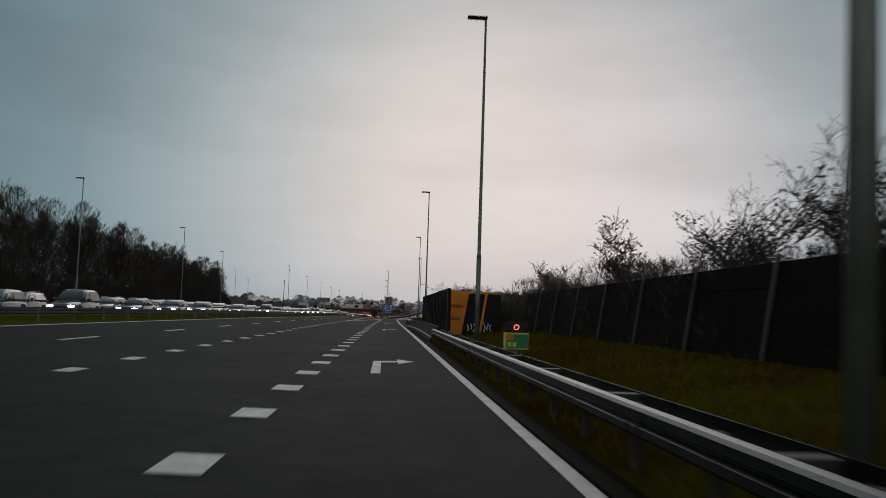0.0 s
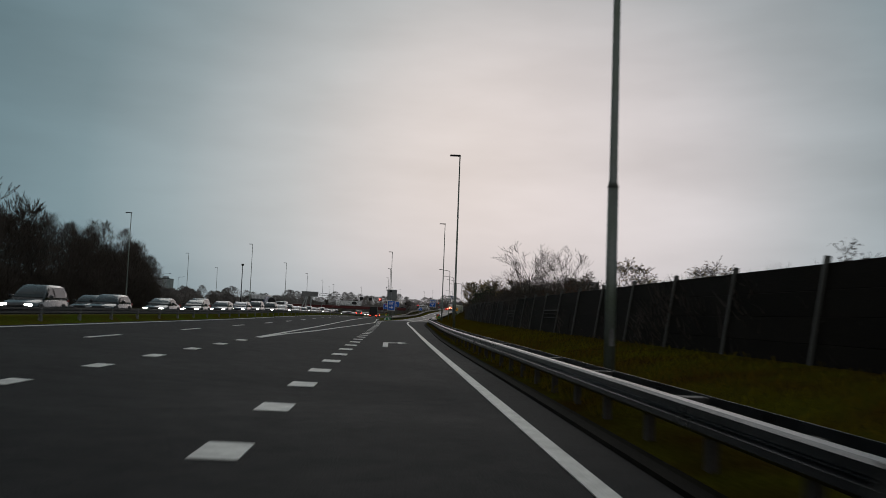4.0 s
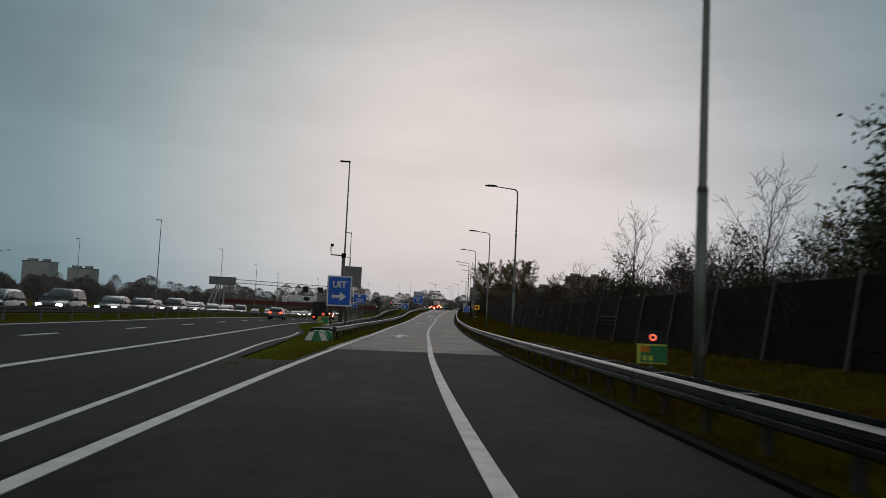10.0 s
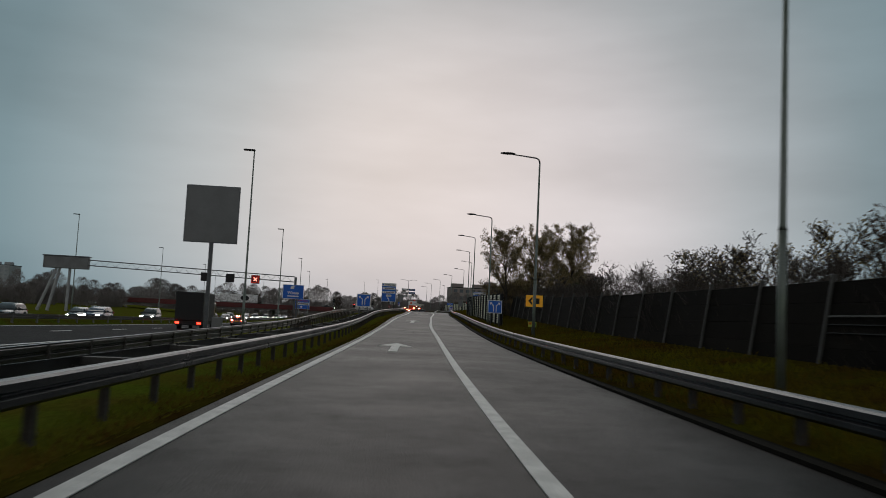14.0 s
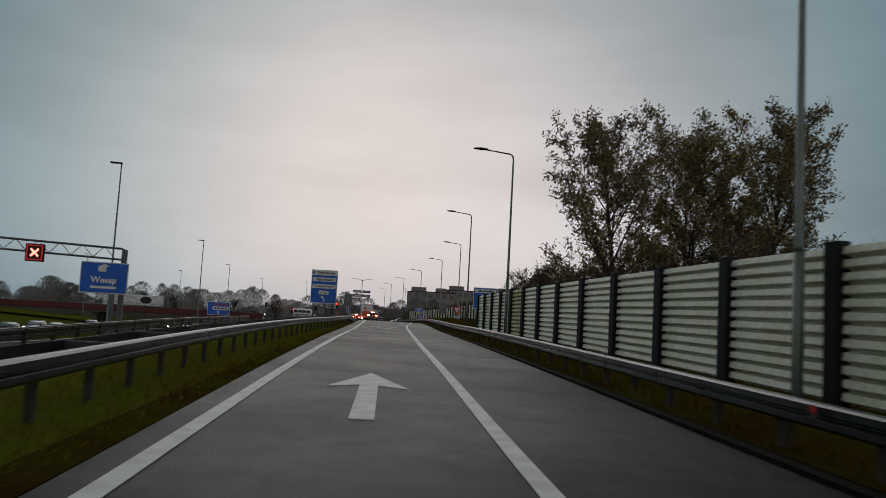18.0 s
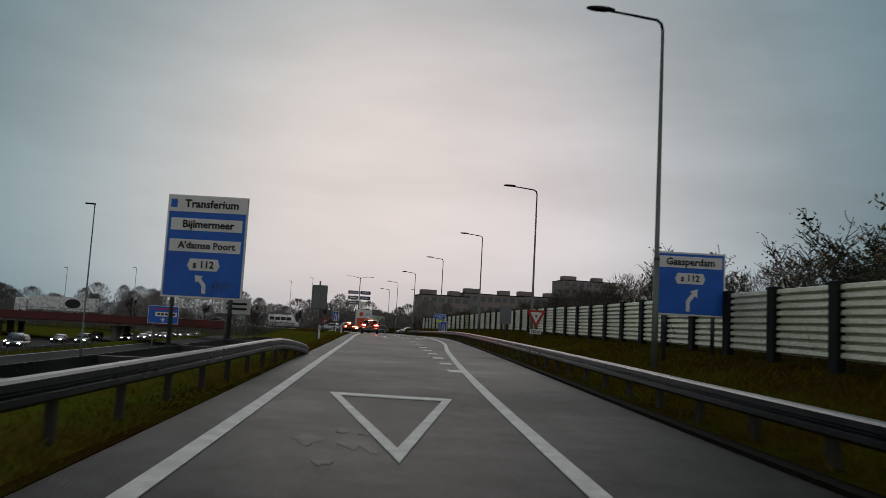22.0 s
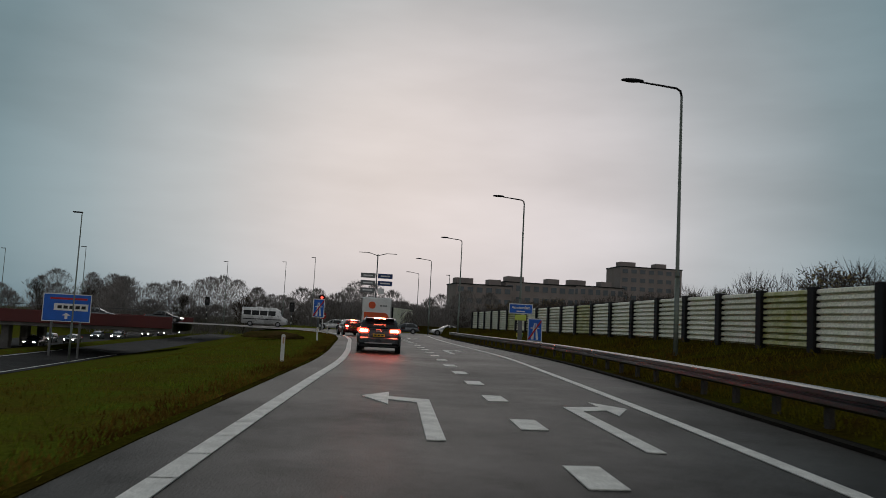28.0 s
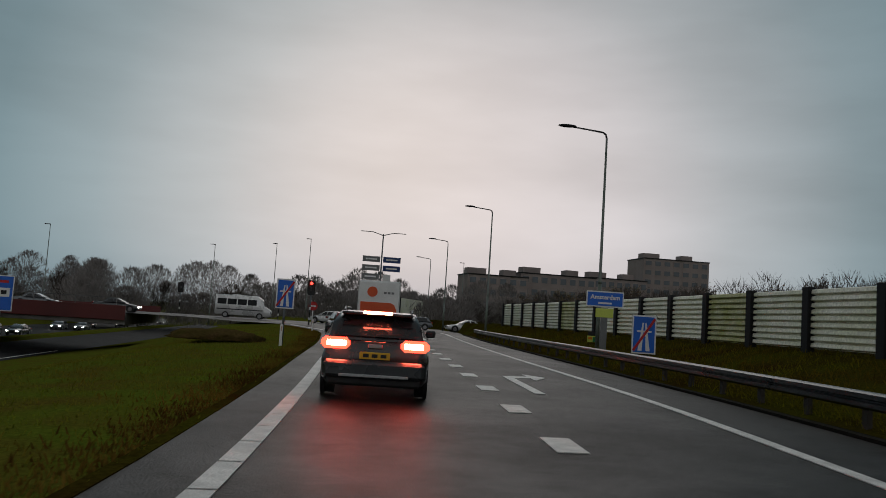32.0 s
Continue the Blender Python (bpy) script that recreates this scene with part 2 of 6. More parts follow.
REFLEX = material("amber_reflector", (0.55, 0.36, 0.26), 0.3, var=0.1, scale=9, bump=0, stain=0.1)
REDREFLEX = material("red_reflector", (0.75, 0.03, 0.02), 0.25, var=0.05, bump=0, stain=0.0)
REDRING = material("lit_red_ring", (1.0, 0.16, 0.08), 0.3, var=0.05, bump=0, stain=0.0, emit=1.8)
REDCROSS = material("lit_red_cross", (1.0, 0.22, 0.17), 0.3, var=0.05, bump=0, stain=0.0, emit=3.0)
LENS_OFF = material("unlit_lens", (0.03, 0.03, 0.03), 0.25, var=0.1, bump=0, stain=0.1)
BARK = material("bark", (0.075, 0.062, 0.05), 0.95, var=0.4, scale=3, bump=0.6, bump_scale=25, stain=0.5)
TWIG = material("bare_twigs", (0.075, 0.06, 0.05), 0.95, var=0.35, scale=0.4, bump=0, stain=0.2, per_object=0.25)
# Brown twigs lightened from TWIG, so the left wood's haze sits in the colour.
WOOD_TWIG = material("hazed_brown_twigs", (0.105, 0.088, 0.078), 0.95, spec=0.0, var=0.35, scale=0.12, bump=0, stain=0.2)
EARTH = material("loose_brown_earth", (0.085, 0.055, 0.022), 0.95, spec=0.0, dark=(0.055, 0.045, 0.012), scale=2.0, bump=0.6, bump_scale=9, stain=0.6)
BROWN_BLADE = material("dead_grass_blade", (0.20, 0.125, 0.024), 0.85, spec=0.0, dark=(0.085, 0.045, 0.010), scale=0.4, bump=0, stain=0.3)
LEAF_OLIVE = material("late_olive_leaves", (0.27, 0.20, 0.085), 0.85, var=0.4, scale=0.6, bump=0, stain=0.3, per_object=0.2)
LEAF_RUST = material("rusty_leaves", (0.13, 0.055, 0.022), 0.85, var=0.4, scale=0.6, bump=0, stain=0.3, per_object=0.2)
LEAF_GREEN = material("ivy_green_leaves", (0.045, 0.065, 0.02), 0.8, var=0.4, scale=0.6, bump=0, stain=0.3, per_object=0.2)
VIADUCT_RED = material("red_viaduct_fascia", (0.12, 0.016, 0.015), 0.6, var=0.3, scale=0.3, bump=0.1, stain=0.35)
BRICK = material("brown_brick_facade", (0.32, 0.27, 0.255), 0.9, var=0.2, scale=0.2, bump=0.2, stain=0.3)
# Tower panes and walls carry the distance haze in their pale, low-contrast colours.
HAZEPANE = material("haze_tinted_pane", (0.30, 0.33, 0.35), 0.5, var=0.1, bump=0, stain=0.1)
HAZEWALL = material("haze_tinted_facade", (0.40, 0.43, 0.45), 0.8, var=0.2, scale=0.2, bump=0.1, stain=0.25)
PANE = material("window_pane", (0.10, 0.12, 0.14), 0.12, var=0.3, scale=0.2, bump=0, stain=0.1)


def glass_screen():
    m = bpy.data.materials.new("dirty_acrylic_screen")
    m.use_nodes = True
    N, L = m.node_tree.nodes, m.node_tree.links
    N.remove(N["Principled BSDF"])
    tr, pr, mx, tc, nz, mr = (N.new("ShaderNodeBsdfTransparent"), N.new("ShaderNodeBsdfPrincipled"), N.new("ShaderNodeMixShader"), N.new("ShaderNodeTexCoord"), N.new("ShaderNodeTexNoise"), N.new("ShaderNodeMapRange"))
    tr.inputs[0].default_value = (0.78, 0.83, 0.81, 1)
    pr.inputs["Base Color"].default_value = (0.16, 0.18, 0.17, 1)
    pr.inputs["Roughness"].default_value = 0.25
    nz.inputs["Scale"].default_value, nz.inputs["Detail"].default_value = 0.9, 6
    mr.inputs["From Min"].default_value, mr.inputs["From Max"].default_value = 0.3, 0.7
    mr.inputs["To Min"].default_value, mr.inputs["To Max"].default_value = 0.13, 0.4
    L.new(tc.outputs["Object"], nz.inputs["Vector"])
    L.new(nz.outputs["Fac"], mr.inputs["Value"])
    L.new(mr.outputs[0], mx.inputs[0])
    L.new(tr.outputs[0], mx.inputs[1])
    L.new(pr.outputs[0], mx.inputs[2])
    L.new(mx.outputs[0], N["Material Output"].inputs[0])
    return m


SCREEN = glass_screen()


def car_paint(name, colour):
    m = material(name, colour, 0.28, 0.25, var=0.12, scale=1.5, bump=0, stain=0.15)
    m.node_tree.nodes["Principled BSDF"].inputs["Coat Weight"].default_value = 0.6
    return m


# ---- plan: smooth curves along the road (y, value) ----
def curve(*knots):
    ys, vs = np.array(knots[0::2], float), np.array(knots[1::2], float)
    d = np.gradient(vs, ys)

    def exact(y):
        i = min(int(np.searchsorted(ys, y, side="right")) - 1, len(ys) - 2)
        h = ys[i + 1] - ys[i]
        s = (y - ys[i]) / h
        return float(vs[i] * (1 + 2 * s) * (1 - s) ** 2 + d[i] * h * s * (1 - s) ** 2 + vs[i + 1] * s * s * (3 - 2 * s) + d[i + 1] * h * s * s * (s - 1))
    lo, hi = float(ys[0]), float(ys[-1])
    count = int((hi - lo) * 2) + 2
    table = [exact(min(lo + k * 0.5, hi)) for k in range(count)]

    def at(y):
        u = (min(max(y, lo), hi) - lo) * 2
        k = min(int(u), count - 2)
        return table[k] + (table[k + 1] - table[k]) * (u - k)
    return at


ramp_z = curve(0, 0, 90, 0, 122, -.06, 152, -.1, 182, -.07, 210, -.11, 239, -.26, 267, -.3, 293, -.18, 317, .09, 339, .55, 360, 1.06, 379, 1.46, 397, 1.76, 414, 2.09, 428, 2.31, 440, 2.49, 457, 2.7, 475, 2.78, 520, 2.8, 560, 2.8)
motor_z = curve(0, 0, 90, 0, 122, -.06, 152, -.1, 182, -.07, 210, -.11, 239, -.24, 277, -.34, 310, -.6, 348, -.95, 413, -1.4, 470, -1.6, 560, -1.7, 700, -1.7)
line_r = curve(-40, 1.8, 60, 1.92, 120, 2.1, 160, 2.45, 190, 2.65, 208, 3.2, 227, 4.4, 246, 5.95, 265, 7.55, 283, 9.2, 324, 13.75, 340, 15.5, 360, 18.1, 373, 19.8, 393, 22.6, 411, 25.2, 430, 28.4, 447, 31.5, 457, 32.8, 470, 34.5, 484, 36.2, 492, 36.8, 500, 37.35, 520, 39.0, 545, 41.6)
line_l = curve(-40, -1.85, 10, -1.82, 50, -1.7, 130, -1.47, 162, -1.25, 185, -1.75, 195, -1.6, 207, -.9, 227, .35, 245.5, 1.8, 264.5, 3.5, 283, 5.2, 323.5, 9.9, 338, 11.7, 359.5, 14.35, 373, 16.1, 392.5, 18.7, 410, 20.9, 426, 22.8, 443, 24.8, 453, 25.9, 464, 27.15, 474, 28.25, 482, 28.85, 492, 29.4, 512, 30.3, 530, 30, 545, 27)
rail_r = curve(-40, 2.4, 40, 2.5, 95, 3.2, 127, 3.5, 160, 4.4, 188, 5.2, 210, 6.6, 234, 8.6, 265, 11.2, 285, 13.1, 324, 17.1, 362, 21.7, 390, 25.3, 410, 28, 430, 31, 456, 34.85, 466, 36.4, 480, 38.25, 500, 39.8, 530, 42.2, 560, 45.4)
rail_l = curve(228, -1.3, 240, .1, 267, 2.4, 284, 4.2, 324, 8.8, 363, 12.8, 394, 17.2, 410, 19.8, 422, 21.6)
edge_a = curve(-40, -6.05, 60, -6.02, 95, -5.9, 120, -5.7, 160, -5.3, 200, -5.0, 250, -4.8, 300, -4.2, 350, -3.0, 403, -1.5, 480, .5, 700, 6)
median = curve(-40, -14.7, 40, -14.6, 100, -14, 150, -13.1, 200, -12.5, 245, -12.3, 300, -11.6, 350, -10.5, 403, -9, 480, -7, 700, -1.5)
fence_far = curve(404, 32.7, 411, 33.9, 418.5, 35.3, 427, 36.8, 440, 38.8, 450, 40.1, 480, 43.3, 500, 44.6, 545, 46)
TILT_M = 0.045
seam = curve(-40, -1.85, 60, -1.8, 130, -1.5, 162, -1.32, 190, -1.55, 230, -1.3, 300, -1.0, 400, 0, 700, 3)


def shift(y):
    """Sideways drift of the main carriageway."""
    return edge_a(y) + 5.7


def motor_h(x, y):
    xq = seam(y)
    crown = median(y)
    return motor_z(y) + TILT_M * (xq - max(x, crown)) - 0.012 * max(0, crown - x - 3)


# ---- mesh helpers ----
def mesh_ob(name, verts, faces, mat, parent=None, label="", smooth=False):
    me = bpy.data.meshes.new(name)
    me.from_pydata([tuple(v) for v in verts], [], faces)
    me.materials.append(mat)
    if smooth:
        me.polygons.foreach_set("use_smooth", [True] * len(me.polygons))
    me.update()
    ob = new(name, me)
    if parent:
        ob.parent = parent
    if label:
        ob["label"] = label
    return ob


def part(name, bm, mat, parent=None, label="", smooth=False):
    me = bpy.data.meshes.new(name)
    bmesh.ops.recalc_face_normals(bm, faces=bm.faces)
    bm.to_mesh(me)
    bm.free()
    me.materials.append(mat)
    if smooth:
        me.polygons.foreach_set("use_smooth", [True] * len(me.polygons))
    ob = new(name, me)
    if parent:
        ob.parent = parent
    if label:
        ob["label"] = label
    return ob


def thing(name, label, category, m=None, group="", kind=""):
    e = new(name)
    e.empty_display_size = 0.3
    if m is not None:
        e.matrix_basis = m
    return tagged(e, label, category, group, kind)


def add_box(bm, cx, cy, cz, sx, sy, sz, bevel=0.0, m=None):
    mat = Matrix.Translation((cx, cy, cz)) @ Matrix.Diagonal((sx, sy, sz, 1))
    r = bmesh.ops.create_cube(bm, size=1, matrix=(m @ mat) if m else mat)
    if bevel:
        es = list({e for v in r["verts"] for e in v.link_edges})
        bmesh.ops.bevel(bm, geom=es, offset=bevel, segments=1, affect="EDGES")
    return bm


def box(cx, cy, cz, sx, sy, sz, bevel=0.0, m=None):
    return add_box(bmesh.new(), cx, cy, cz, sx, sy, sz, bevel, m)


def tube(path, radii, sides=8, bm=None, cap=True):
    bm = bm or bmesh.new()
    rings = []
    pts = [Vector(p) for p in path]
    for i, p in enumerate(pts):
        t = (pts[min(i + 1, len(pts) - 1)] - pts[max(i - 1, 0)]).normalized()
        a = t.cross(Vector((0, 1, 0) if abs(t.y) < 0.9 else (1, 0, 0))).normalized()
        b = t.cross(a)
        rings.append([bm.verts.new(p + radii[i] * (math.cos(k * 2 * math.pi / sides) * a + math.sin(k * 2 * math.pi / sides) * b)) for k in range(sides)])
    for r0, r1 in zip(rings, rings[1:]):
        for k in range(sides):
            bm.faces.new((r0[k], r0[(k + 1) % sides], r1[(k + 1) % sides], r1[k]))
    if cap:
        bm.faces.new(rings[0][::-1])
        bm.faces.new(rings[-1])
    return bm


def prism(outline, y0, y1, bm=None):
    """Outline in x, z pulled from y0 to y1."""
    bm = bm or bmesh.new()
    a = [bm.verts.new((x, y0, z)) for x, z in outline]
    b = [bm.verts.new((x, y1, z)) for x, z in outline]
    n = len(outline)
    bm.faces.new(a)
    bm.faces.new(b[::-1])
    for k in range(n):
        bm.faces.new((a[k], b[k], b[(k + 1) % n], a[(k + 1) % n]))
    return bm


def flat_poly(outline, z_of, lift, name, mat, parent, thick=0.0):
    """A painted mark: outline in x, y laid on the road as a thin slab."""
    v = [(x, y, z_of(x, y) + lift) for x, y in outline] + [(x, y, z_of(x, y) + lift - 0.012) for x, y in outline]
    n = len(outline)
    f = [tuple(range(n))] + [(k, n + k, n + (k + 1) % n, (k + 1) % n) for k in range(n)]
    return mesh_ob(name, v, f, mat, parent)


def ribbon(name, y0, y1, step, left, right, z_of, lift, mat, parent=None, thick=0.012):
    n = max(2, int((y1 - y0) / step) + 1)
    v, f = [], []
    for i in range(n):
        y = y0 + (y1 - y0) * i / (n - 1)
        for x in (left(y), right(y)):
            v.append((x, y, z_of(x, y) + lift))
        for x in (right(y), left(y)):
            v.append((x, y, z_of(x, y) + lift - thick))
    for i in range(n - 1):
        a, b = 4 * i, 4 * i + 4
        for k in range(4):
            f.append((a + k, a + (k + 1) % 4, b + (k + 1) % 4, b + k))
    return mesh_ob(name, v, f, mat, parent)


def words(text, size, mat, parent, m, name="lettering", align="CENTER"):
    cu = bpy.data.curves.new(name, "FONT")
    cu.body, cu.size, cu.align_x, cu.align_y, cu.extrude, cu.offset, cu.resolution_u = text, size, align, "CENTER", 0.004, size * 0.028, 2
    tmp = bpy.data.objects.new("tmp", cu)
    scene.collection.objects.link(tmp)
    me = bpy.data.meshes.new_from_object(tmp.evaluated_get(bpy.context.evaluated_depsgraph_get()))
    bpy.data.objects.remove(tmp)
    me.materials.clear()
    me.materials.append(mat)
    ob = new(name, me)
    ob.parent = parent
    ob.matrix_basis = m
    return ob


def road_h(x, y):
    return ramp_z(y) if x >= line_l(y) - 0.9 and y > 200 or x >= seam(y) and y <= 200 else motor_h(x, y)


def berm(y):
    """Height of the verge at the foot of the noise wall, over the road."""
    return 0.72 + 0.2 * min(max((y - 404) / 16, 0), 1) + 0.25 * min(max((y - 440) / 40, 0), 1)


# ---- ground: one sheet to the horizon ----
def gore_edge(y):
    """Right edge of the main carriageway's asphalt."""
    k = min(max((y - 257) / 24, 0), 1)
    return (seam(y) - 0.3) * (1 - k) + (edge_a(y) + 0.8) * k


def ground_columns(y):
    a = edge_a(y)
    xl = line_l(y) - 0.7 - (0.5 if y > 330 else 0)
    xr = rail_r(y) - 0.25
    joined = y < 205
    ca = min(gore_edge(y) - 0.1, xl)
    md = median(y)
    mz = motor_h
    under = 0.05
    zr = ramp_z(y)
    zc = mz(ca, y) if not joined else mz(ca, y)
    zl = zr if y > 230 else min(zr, mz(xl, y))
    far_z = 0.6 if y < 420 else 1.0
    bank = min(max((y - 404) / 10, 0), 1)
    verge_w = 6.3 * (1 - bank) + (fence_far(y) - rail_r(y) + 0.15) * bank
    return [(-2600, -2), (-400, 0.5), (-70, far_z), (md - 19.5, mz(md - 19.5, y)), (md - 18.5, mz(md - 18.5, y) - under), (md - 2.6, mz(md - 2.6, y) - under), (md - 2.2, mz(md, y) + 0.3),
            (md - 0.45, mz(md, y) + 0.3), (md + 0.1, mz(md, y) - under), (ca, zc - under), (ca + (xl - ca) * 0.35, zc + (zl - zc) * (0.25 if not joined else 0.35) - under * 0.9 + (0.06 if y > 250 else 0)),
            (ca + (xl - ca) * 0.8, zc + (zl - zc) * 0.92 - under + (0.06 if y > 250 else 0)), (xl, zl - under), (xr, zr - under), (xr + 0.12, zr + 0.05), (xr + verge_w * 0.38, zr + 0.22 + 0.25 * (berm(y) - 0.72)), (xr + verge_w, zr + berm(y)),
            (xr + 12, zr + berm(y) + 0.1), (xr + 60, zr * 0.6 + 0.5), (400, 0.5), (2600, -2)]


rows_y = [-900, -150] + [-40 + 5 * i for i in range(121)] + [600, 660, 760, 1000, 2600]
gv, gf = [], []
for y in rows_y:
    yy = min(max(y, -40), 700)
    gv += [(x, y, z) for x, z in ground_columns(yy)]
nc = len(ground_columns(0))
for i in range(len(rows_y) - 1):
    for k in range(nc - 1):
        gf.append((i * nc + k, i * nc + k + 1, (i + 1) * nc + k + 1, (i + 1) * nc + k))
ground_sheet = mesh_ob("ground", gv, gf, GRASS)
ground_sheet.data.materials.append(VERGE)
# Faces right of the rail take the browner soil with shade in its colour.
for i, poly in enumerate(ground_sheet.data.polygons):
    if 13 <= i % (nc - 1) <= 16:
        poly.material_index = 1
ground = tagged(ground_sheet, "rough winter grass verge beside the motorway", "ground", kind="structure")

# ---- carriageways ----
road = tagged(new("road"), "dark asphalt motorway and exit slip road", "road", kind="structure")


def slab(name, y0, y1, cols, mat, step=5.0):
    n = int((y1 - y0) / step) + 1
    v, f = [], []
    for i in range(n):
        y = y0 + (y1 - y0) * i / (n - 1)
        v += cols(y)
    m = len(cols(y0))
    for i in range(n - 1):
        for k in range(m - 1):
            f.append((i * m + k, i * m + k + 1, (i + 1) * m + k + 1, (i + 1) * m + k))
    ob = mesh_ob(name, v, f, mat, road)
    return ob


def cols_main(y):
    r = seam(y) if y < 190 else gore_edge(y)
    xs = [median(y) + 0.2, edge_a(y) - 4, edge_a(y), r]
    return [(x, y, motor_h(x, y)) for x in xs]


def cols_ramp(y):
    l, r = (seam(y) if y < 190 else line_l(y) - 0.35 - 0.5 * min(max((y - 330) / 60, 0), 1)), rail_r(y) - 0.3
    return [(x, y, ramp_z(y)) for x in (l, (l + r) / 2, r)]


def cols_opp(y):
    return [(x, y, motor_h(x, y)) for x in (median(y) - 18.6, median(y) - 10, median(y) - 2.6)]


slab("carriageway", -40, 230, cols_main, ASPHALT)
slab("carriageway", 230, 700, cols_main, ASPHALT)
slab("slip_road", -40, 236, cols_ramp, ASPHALT, 3)
slab("slip_road", 236, 548, cols_ramp, RAMP_ASPHALT, 3)
slab("carriageway", -40, 700, cols_opp, ASPHALT)
slab("gore_surface", 187, 226, lambda y: [(seam(y) - 0.45, y, motor_h(seam(y) - 0.45, y) + 0.006), (max(line_l(y) - 0.2, seam(y)), y, ramp_z(y) + 0.006)], ASPHALT, 3)
cross_z = 2.82
mesh_ob("crossing_road", [(-140, 556, cross_z - 0.1), (120, 556, cross_z), (120, 574, cross_z), (-140, 574, cross_z - 0.1)], [(0, 1, 2, 3)], RAMP_ASPHALT, road)
mesh_ob("crossing_road", [(22, 546, 2.81), (56, 546, 2.81), (60, 557, cross_z), (14, 557, cross_z)], [(0, 1, 2, 3)], RAMP_ASPHALT, road)

verge_strip = tagged(new("verge_strip"), "dark soil strip along the road edge below the rail", "verge", kind="structure")
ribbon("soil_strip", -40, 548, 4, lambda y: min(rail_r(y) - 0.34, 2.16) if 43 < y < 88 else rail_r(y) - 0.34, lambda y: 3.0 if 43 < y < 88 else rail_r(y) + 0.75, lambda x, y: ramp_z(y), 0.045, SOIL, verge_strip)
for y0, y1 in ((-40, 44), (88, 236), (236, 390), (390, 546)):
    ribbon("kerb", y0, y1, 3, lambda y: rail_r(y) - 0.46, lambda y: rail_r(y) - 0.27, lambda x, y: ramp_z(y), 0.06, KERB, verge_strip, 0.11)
ribbon("soil_strip", 262, 540, 4, lambda y: line_l(y) - (0.6 if y < 330 else 1.0), lambda y: line_l(y) - 0.33 - 0.5 * min(max((y - 330) / 60, 0), 1), lambda x, y: ramp_z(y), 0.012, VERGE, verge_strip)

# ---- road markings ----
marks = tagged(new("road_marking"), "white painted lines, blocks and arrows on asphalt", "road marking", kind="structure")
LIFT = 0.016


def line(y0, y1, xf, w, step=3.0):
    return ribbon("edge_line", y0, y1, step, lambda y: xf(y) - w / 2, lambda y: xf(y) + w / 2, road_h, LIFT, PAINT, marks)


line(-40, 548, line_r, 0.22)
line(188, 440, line_l, 0.22, 2.5)
for i in range(86):
    line(440.03 + 1.22 * i, 440.03 + 1.22 * i + 1.18, line_l, 0.24, 1.2)
gore_b = curve(118, -5.65, 125, -5.35, 133, -4.75, 148, -3.95, 166, -2.85, 186, -1.75)
line(119, 186, gore_b, 0.2)
line(119, 560, edge_a, 0.2)
gore_c = curve(190, -1.75, 205, -1.75, 225, -1.95, 238, -2.1, 250, -1.8, 260, -2.0)
line(190, 257, gore_c, 0.13)
line(-40, 560, lambda y: median(y) + 0.75, 0.18)
line(-40, 560, lambda y: median(y) - 3.2, 0.18)
line(-40, 560, lambda y: median(y) - 18.0, 0.18)


def block(xf, y, length, w):
    flat_poly([(xf(y) - w / 2, y), (xf(y) + w / 2, y), (xf(y + length) + w / 2, y + length), (xf(y + length) - w / 2, y + length)], road_h, LIFT, "block_mark", PAINT, marks)


for i in range(60):
    y = -36 - 0.2 + 3.95 * i + 0.18
    if y < 194:
        block(line_l if y < 163 else (lambda yy: -1.13), 7.55 + 3.94 * (i - 11), 1.0, 0.5)
for i in range(40):
    if -40 + 3.95 * i < 117:
        block(lambda yy: edge_a(yy) + 0.02, -39.3 + 3.95 * i, 0.95, 0.34)
for i in range(40):
    block(lambda yy: edge_a(yy) - 3.68, -34 + 11.9 * i, 3.2, 0.16)
    if i < 48:
        for k in (6.9, 10.6, 14.3):
            block(lambda yy: median(yy) - k, -34 + 11.9 * i, 3.0, 0.16)
# scuffed remains of old markings
scuff_rng = random.Random(4)
for cx, cy, n in ((6.1, 274, 14), (6.5, 279.5, 6), (9.7, 275, 5), (10.2, 272, 4), (19.5, 387.3, 12), (21.4, 401, 8), (12.6, 330, 8), (27.5, 436, 8)):
    for k in range(n):
        sx, sy, w, ln = cx + scuff_rng.uniform(-.7, .7), cy + scuff_rng.uniform(-1.6, 1.6), scuff_rng.uniform(.05, .22), scuff_rng.uniform(.15, .55)
        blob = [(sx + w * math.cos(q * .524) * scuff_rng.uniform(.5, 1.2), sy + ln * math.sin(q * .524) * scuff_rng.uniform(.5, 1.2)) for q in range(12)]
        flat_poly(blob, road_h, .003 + .0004 * k, "scuff_mark", SCUFF, marks)
lane_mid = curve(408, 24.7, 415, 25.55, 430, 27.45, 454, 29.95, 466, 31.15, 477, 32.2, 500, 34.1, 530, 36)
for i in range(1, 29):
    block(lane_mid, 410.42 + 3.9 * i, 1.15, 0.4)


def arrow(kind, x, y, heading, s=1.0):
    """A painted arrow whose stem starts at x, y."""
    if kind == "straight":
        o = [(-.17, 0), (.17, 0), (.17, 4.6), (.75, 4.1), (0, 7.3), (-.75, 4.1), (-.17, 4.6)]
    else:
        o = [(-.12, 0), (.12, 0), (.12, 4.4), (.62, 4.75), (.62, 3.9), (1.12, 5.2), (.62, 6.2), (.62, 5.3), (-.12, 5.0)]
        if kind == "left":
            o = [(-a, b) for a, b in o][::-1]
    c, sn = math.cos(radians(heading)), math.sin(radians(heading))
    pts = [(x + s * (a * c + b * sn), y + s * (b * c - a * sn)) for a, b in o]
    flat_poly(pts, road_h, LIFT, "arrow_mark", PAINT, marks)


